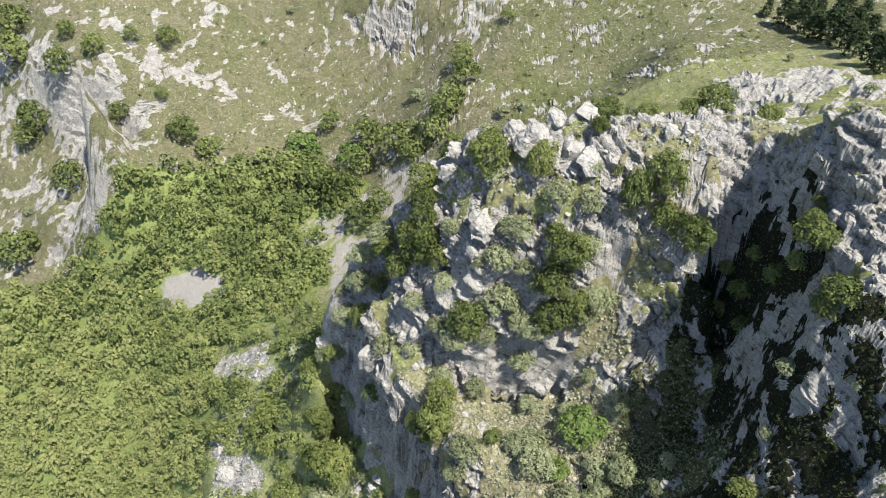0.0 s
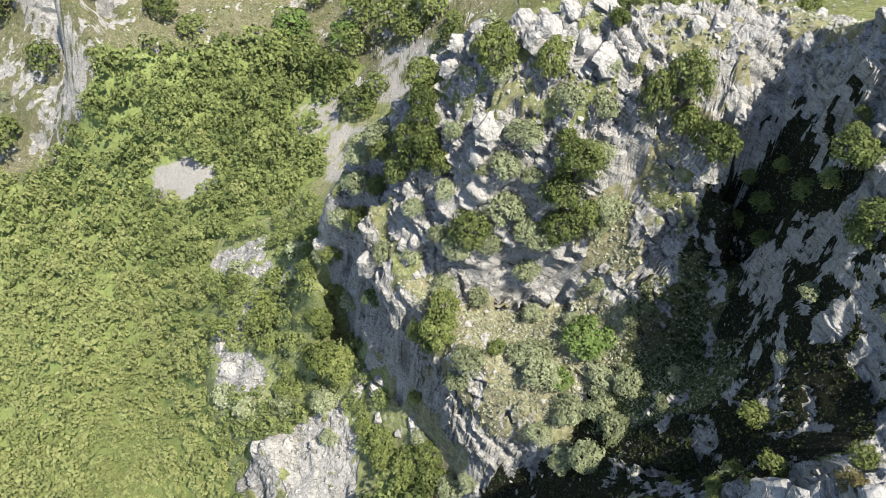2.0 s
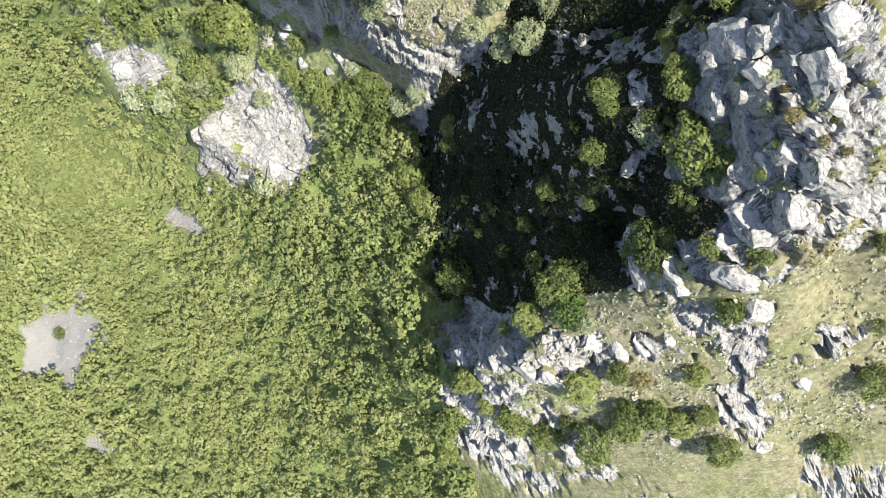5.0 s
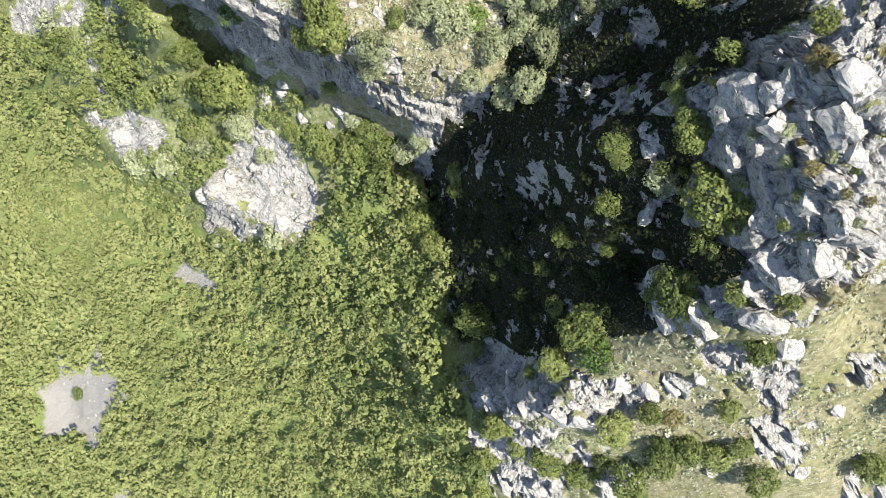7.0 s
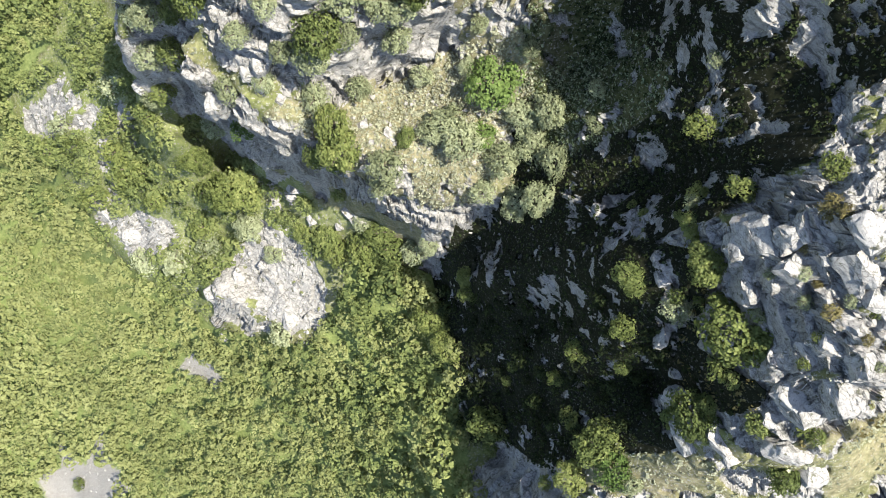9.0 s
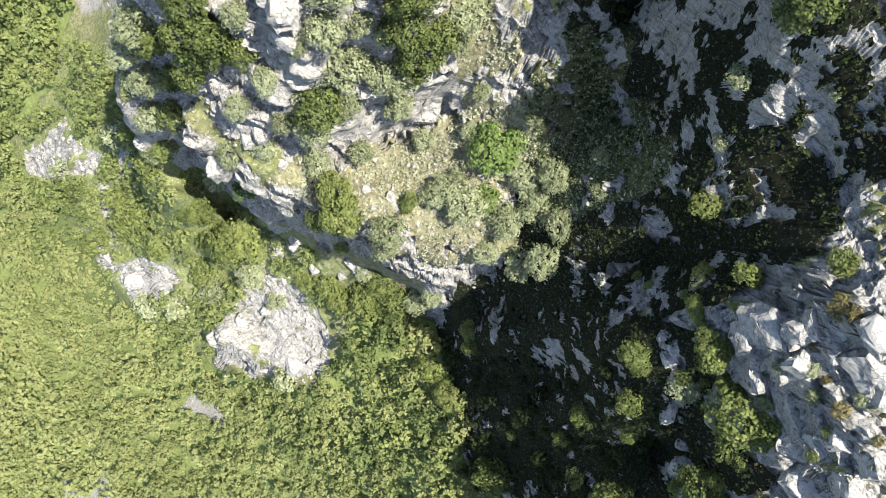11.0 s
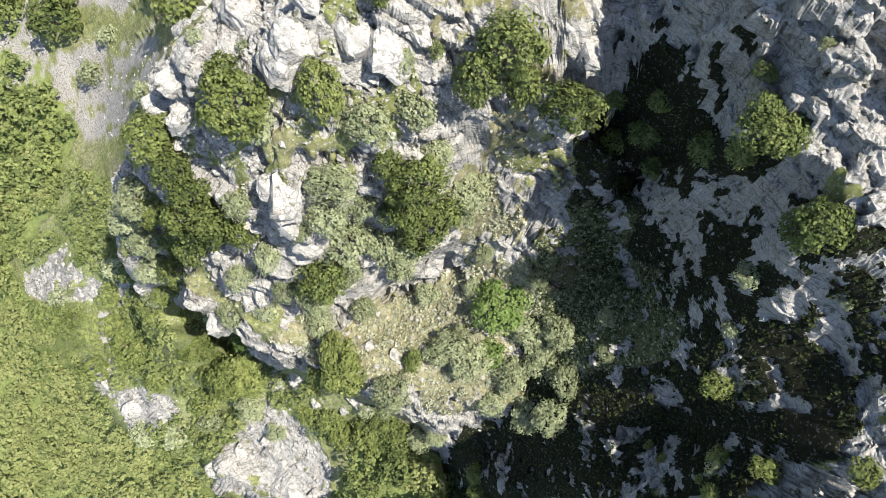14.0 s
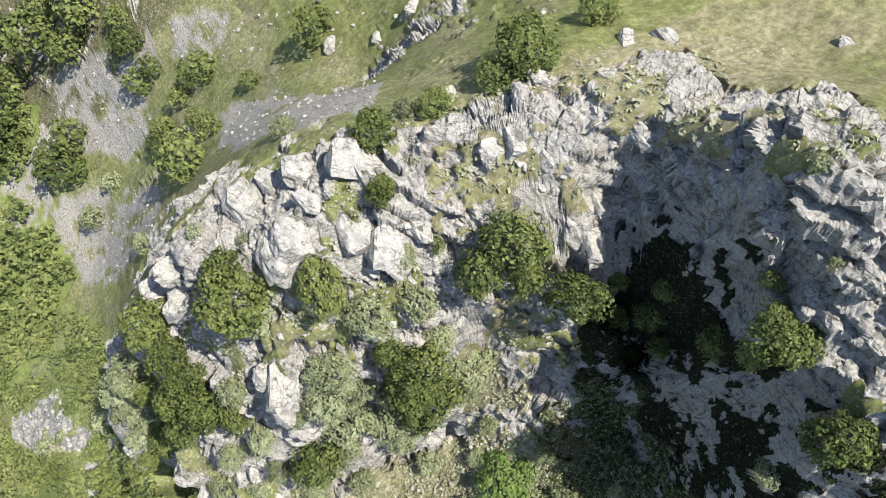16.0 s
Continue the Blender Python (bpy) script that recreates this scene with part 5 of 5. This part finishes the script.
BOULDERS_SHELF = [(-20.0, 85.7, 1.5), (-20.1, 80.7, 1.7), (-14.8, 79.2, 1.7), (-14.5, 73.2, 1.1), (-5.7, 68.2, 1.7), (-9.5, 68.8, 1.1), (2.3, 69.0, 1.5), (7.7, 71.0, 1.3), (4.4, 74.5, 1.3), (12.3, 70.0, 0.9), (-4.7, 89.4, 2.3), (-17.3, 104.2, 1.7), (12.3, 84.6, 1.6), (-6.7, 87.6, 1.4), (-4.7, 84.7, 1.3), (-29.1, 107.8, 1.7)]
BOULDERS_WEST = [(-14.1, 73.5, 1.6), (-6.3, 69.6, 1.7), (-4.3, 67.2, 1.7), (-13.8, 79.7, 1.7), (-56.9, 94.5, 3.1), (-62, 103.8, 2.2), (-19.2, 81.2, 1.8), (-31.5, 58, 2.7), (-45.6, 72.4, 2.5), (-38.4, 72.6, 2.1), (-30.6, 72.3, 1.8), (-26.5, 55.3, 2.2), (-54, 64, 1.8)]
BOULDERS = {
    "on the ridge crest": BOULDERS_CREST,
    "along the top of the lower spur": BOULDERS_SPURTOP,
    "on the bare south knob": BOULDERS_KNOB,
    "on the grass behind the crest": BOULDERS_NORTH,
    "below and above the west cliff": BOULDERS_SHELF,
    "above the wood": BOULDERS_WEST,
}


for where, blocks in BOULDERS.items():
    for x, y, r in blocks:
        ob = new("boulder", block_meshes[scatter.randrange(14)])
        ob.matrix_basis = Matrix.LocRotScale((x, y, float(ground_at(x, y)[0]) - 0.2 * r), Euler((scatter.uniform(-0.25, 0.25), 0.3 + scatter.uniform(-0.25, 0.25), scatter.gauss(1.5, 0.5)), "ZYX"),
                                             (r, r * scatter.uniform(0.75, 1.05), r * scatter.uniform(0.7, 1.0) * (0.65 if blocks is BOULDERS_SPURTOP else 1.0)))
        tagged(ob, ("large " if r > 2.2 else "") + "pale angular limestone boulder " + where, "boulder", "boulders")


def pebble_arrays(seed):
    rng = random.Random(seed)
    bm = bmesh.new()
    for _ in range(11):
        d = Vector((rng.gauss(0, 1), rng.gauss(0, 1), rng.gauss(0, 1))).normalized()
        bm.verts.new((d.x, 0.8 * d.y, 0.6 * d.z))
    bmesh.ops.convex_hull(bm, input=bm.verts)
    bmesh.ops.delete(bm, geom=[v for v in bm.verts if not v.link_faces], context="VERTS")
    bmesh.ops.triangulate(bm, faces=bm.faces[:])
    bm.verts.index_update()
    arrays = np.array([v.co[:] for v in bm.verts]), np.array([[v.index for v in f.verts] for f in bm.faces])
    bm.free()
    return arrays


pebbles = [pebble_arrays(700 + k) for k in range(12)]


def loose_stones(name, area, low, high, step, seed, size, label, limit, keep_rock=0.6, clustered=True):
    """Many small angular stones in one mesh."""
    x, y, rng = spread(area, low, high, step, seed)
    shaded = cover_at(in_gully | in_wall, x, y)
    limit = np.where((y < 6) & (x > -20), 0.15, 1.0) * limit
    keep = (cover_at(rock, x, y) < keep_rock) & (rng.random(len(x)) < np.where(shaded, 0.12 * limit, limit) * np.where(clustered, smooth(-0.25, 0.35, fractal2(x, y, 5.0, 4, seed)) * 1.7, 1.0))
    x, y = x[keep], y[keep]
    z = ground_at(x, y)
    verts, faces, base = [], [], 0
    for k in range(len(x)):
        v, f = pebbles[k % len(pebbles)]
        r = size[0] * (size[1] / size[0]) ** (rng.random() ** 2)
        turn = np.array(Euler(tuple(rng.uniform(-0.4, 0.4, 2)) + (rng.uniform(0, 6.28),)).to_matrix())
        own = v * (1, rng.uniform(0.7, 1), rng.uniform(0.6, 1.0)) * r
        verts.append(own @ turn.T + (x[k], y[k], z[k] + 0.1 * r))
        faces.append(f + base)
        base += len(v)
    ob = new(name, mesh_from(name, np.concatenate(verts), np.concatenate(faces), limestone))
    return tagged(ob, label, "stones", kind="stuff")


CENTRE = [(-14, 96), (0, 76), (10, 60), (8, 40), (4, 16), (-10, 4), (0, -20), (60, -30), (64, 100), (30, 112), (0, 112)]
loose_stones("loose_stones", [CENTRE], (-20, -30), (64, 116), 1.3, 41, (0.12, 0.5), "pale loose stones lying on the grassy ledges", 0.36)
loose_stones("hillside_stones", [[(-190, 200), (-120, 210), (-60, 240), (0, 205), (30, 150), (60, 110), (130, 100), (130, 280), (-190, 290)]], (-190, 100), (130, 290), 2.2, 42, (0.2, 0.9), "scattered pale stones on the dry hillside", 0.55)
loose_stones("scree_stones", SCREES + SLABS, (-170, 0), (45, 210), 1.3, 43, (0.12, 0.6), "grey-white broken scree stones", 0.6, 1.1, False)


loose_stones("slab_stones", SLABS, (-80, 48), (-15, 146), 1.5, 44, (0.3, 1.1), "flat broken limestone plates on the bare slabs", 0.7, 1.1, False)


def low_plants(name, area, low, high, step, seed, size, label, leaves, limit):
    x, y, rng = spread(area, low, high, step, seed)
    keep = (cover_at(rock, x, y) < 0.45) & ((leaves is not pale_herbs) | ~cover_at(in_gully | in_wall, x, y)) & (fractal2(x, y, 7.0, 3, 90) + rng.uniform(-0.3, 0.3, len(x)) > limit)
    x, y = x[keep], y[keep]
    z = ground_at(x, y)
    n = 9
    r = rng.uniform(*size, len(x))
    d = rng.normal(size=(len(x), n, 3))
    d /= np.linalg.norm(d, axis=2)[:, :, None]
    d[:, :, 2] = np.abs(d[:, :, 2])
    centres = np.c_[x, y, z][:, None, :] + d * (r[:, None, None] * np.array((1, 1, 0.7))) * rng.uniform(0.5, 1.0, (len(x), n, 1))
    ob = new(name, mesh_from(name, *leaf_cards(centres.reshape(-1, 3), d.reshape(-1, 3), np.repeat(r * 0.42, n)[:, None], rng, 0.5), leaves))
    return tagged(ob, label, "low plants", kind="stuff")


low_plants("hill_scrub", [[(-190, 205), (-120, 215), (-60, 245), (0, 215), (30, 190), (100, 180), (120, 260), (-180, 295)]], (-190, 180), (120, 295), 3.2, 59, (0.4, 1.1), "small dark shrubs dotted over the far hillside", LEAVES[0], 0.12)
low_plants("low_scrub", [CENTRE], (-20, -30), (64, 116), 1.15, 51, (0.3, 0.8), "low grey-green herbs and dwarf scrub between rocks", pale_herbs, -0.15)
low_plants("shelf_herbs", [SHELF, PALE_SLOPE], (-14, 54), (38, 88), 0.62, 55, (0.22, 0.6), "pale yellow-green herbs and grass covering the shelf", pale_herbs, -0.45)
low_plants("spur_grass", [[(-6, 6), (12, 8), (30, 4), (46, 8), (52, -32), (0, -28)]], (-8, -32), (54, 8), 0.85, 60, (0.16, 0.42), "pale yellow-green grass tufts on the lower spur", pale_herbs, -0.3)
low_plants("scrub_herbs", [SCRUB_EDGE], (-78, 54), (-4, 165), 1.2, 57, (0.2, 0.5), "green herbs and grass tufts between the scrub trees", LEAVES[1], 0.2)
low_plants("gully_head_herbs", [GULLY_HEAD], (24, 50), (48, 82), 0.55, 56, (0.2, 0.5), "grey-green herbs on the shaded slope at the gully head", head_leaves, -0.35)
# The next three carry painted shade in their leaf colour.
low_plants("gully_herbs", [GULLY], (-8, 4), (48, 80), 0.75, 52, (0.25, 0.55), "dense green herbs in the gully, shade put into their dark leaf colour", shade_leaves, -0.5)
low_plants("wall_scrub", [SHADED_WALL], (34, 36), (56, 84), 0.55, 53, (0.25, 0.6), "scrub rooted in cracks of the shaded wall, leaf colour darkened for shade", shade_leaves, -0.6)
low_plants("knob_scrub", [KNOB_SHADE], (14, 6), (36, 40), 0.7, 54, (0.25, 0.6), "scrub below the shaded side of the knob, dark with painted shade", shade_leaves, -0.6)
low_plants("knob_tufts", [KNOB], (26, 0), (52, 38), 0.8, 58, (0.25, 0.7), "olive-brown grass tufts between the blocks of the knob", LEAVES[4], -0.2)

# ---- single stones on the crest and the shelf ----
stone_meshes = [mesh_from("stone", v, f, limestone) for v, f in pebbles]
sx, sy, rng = spread([[(-2, 110), (40, 98), (48, 92), (40, 84), (22, 90), (8, 96)], [(2, 84), (24, 80), (32, 70), (22, 60), (8, 64), (-2, 76)]], (-4, -16), (50, 112), 2.3, 61)
for k in range(min(300, len(sx))):
    stone_piece = part("stone", stone_meshes[k % 12], ground)
    r = rng.uniform(0.3, 0.75)
    stone_piece.matrix_basis = Matrix.LocRotScale((sx[k], sy[k], float(ground_at(sx[k], sy[k])[0]) + 0.1 * r), Euler((rng.uniform(-0.4, 0.4), rng.uniform(-0.4, 0.4), rng.uniform(0, 6.28))), (r, r, r * rng.uniform(0.6, 1.0)))
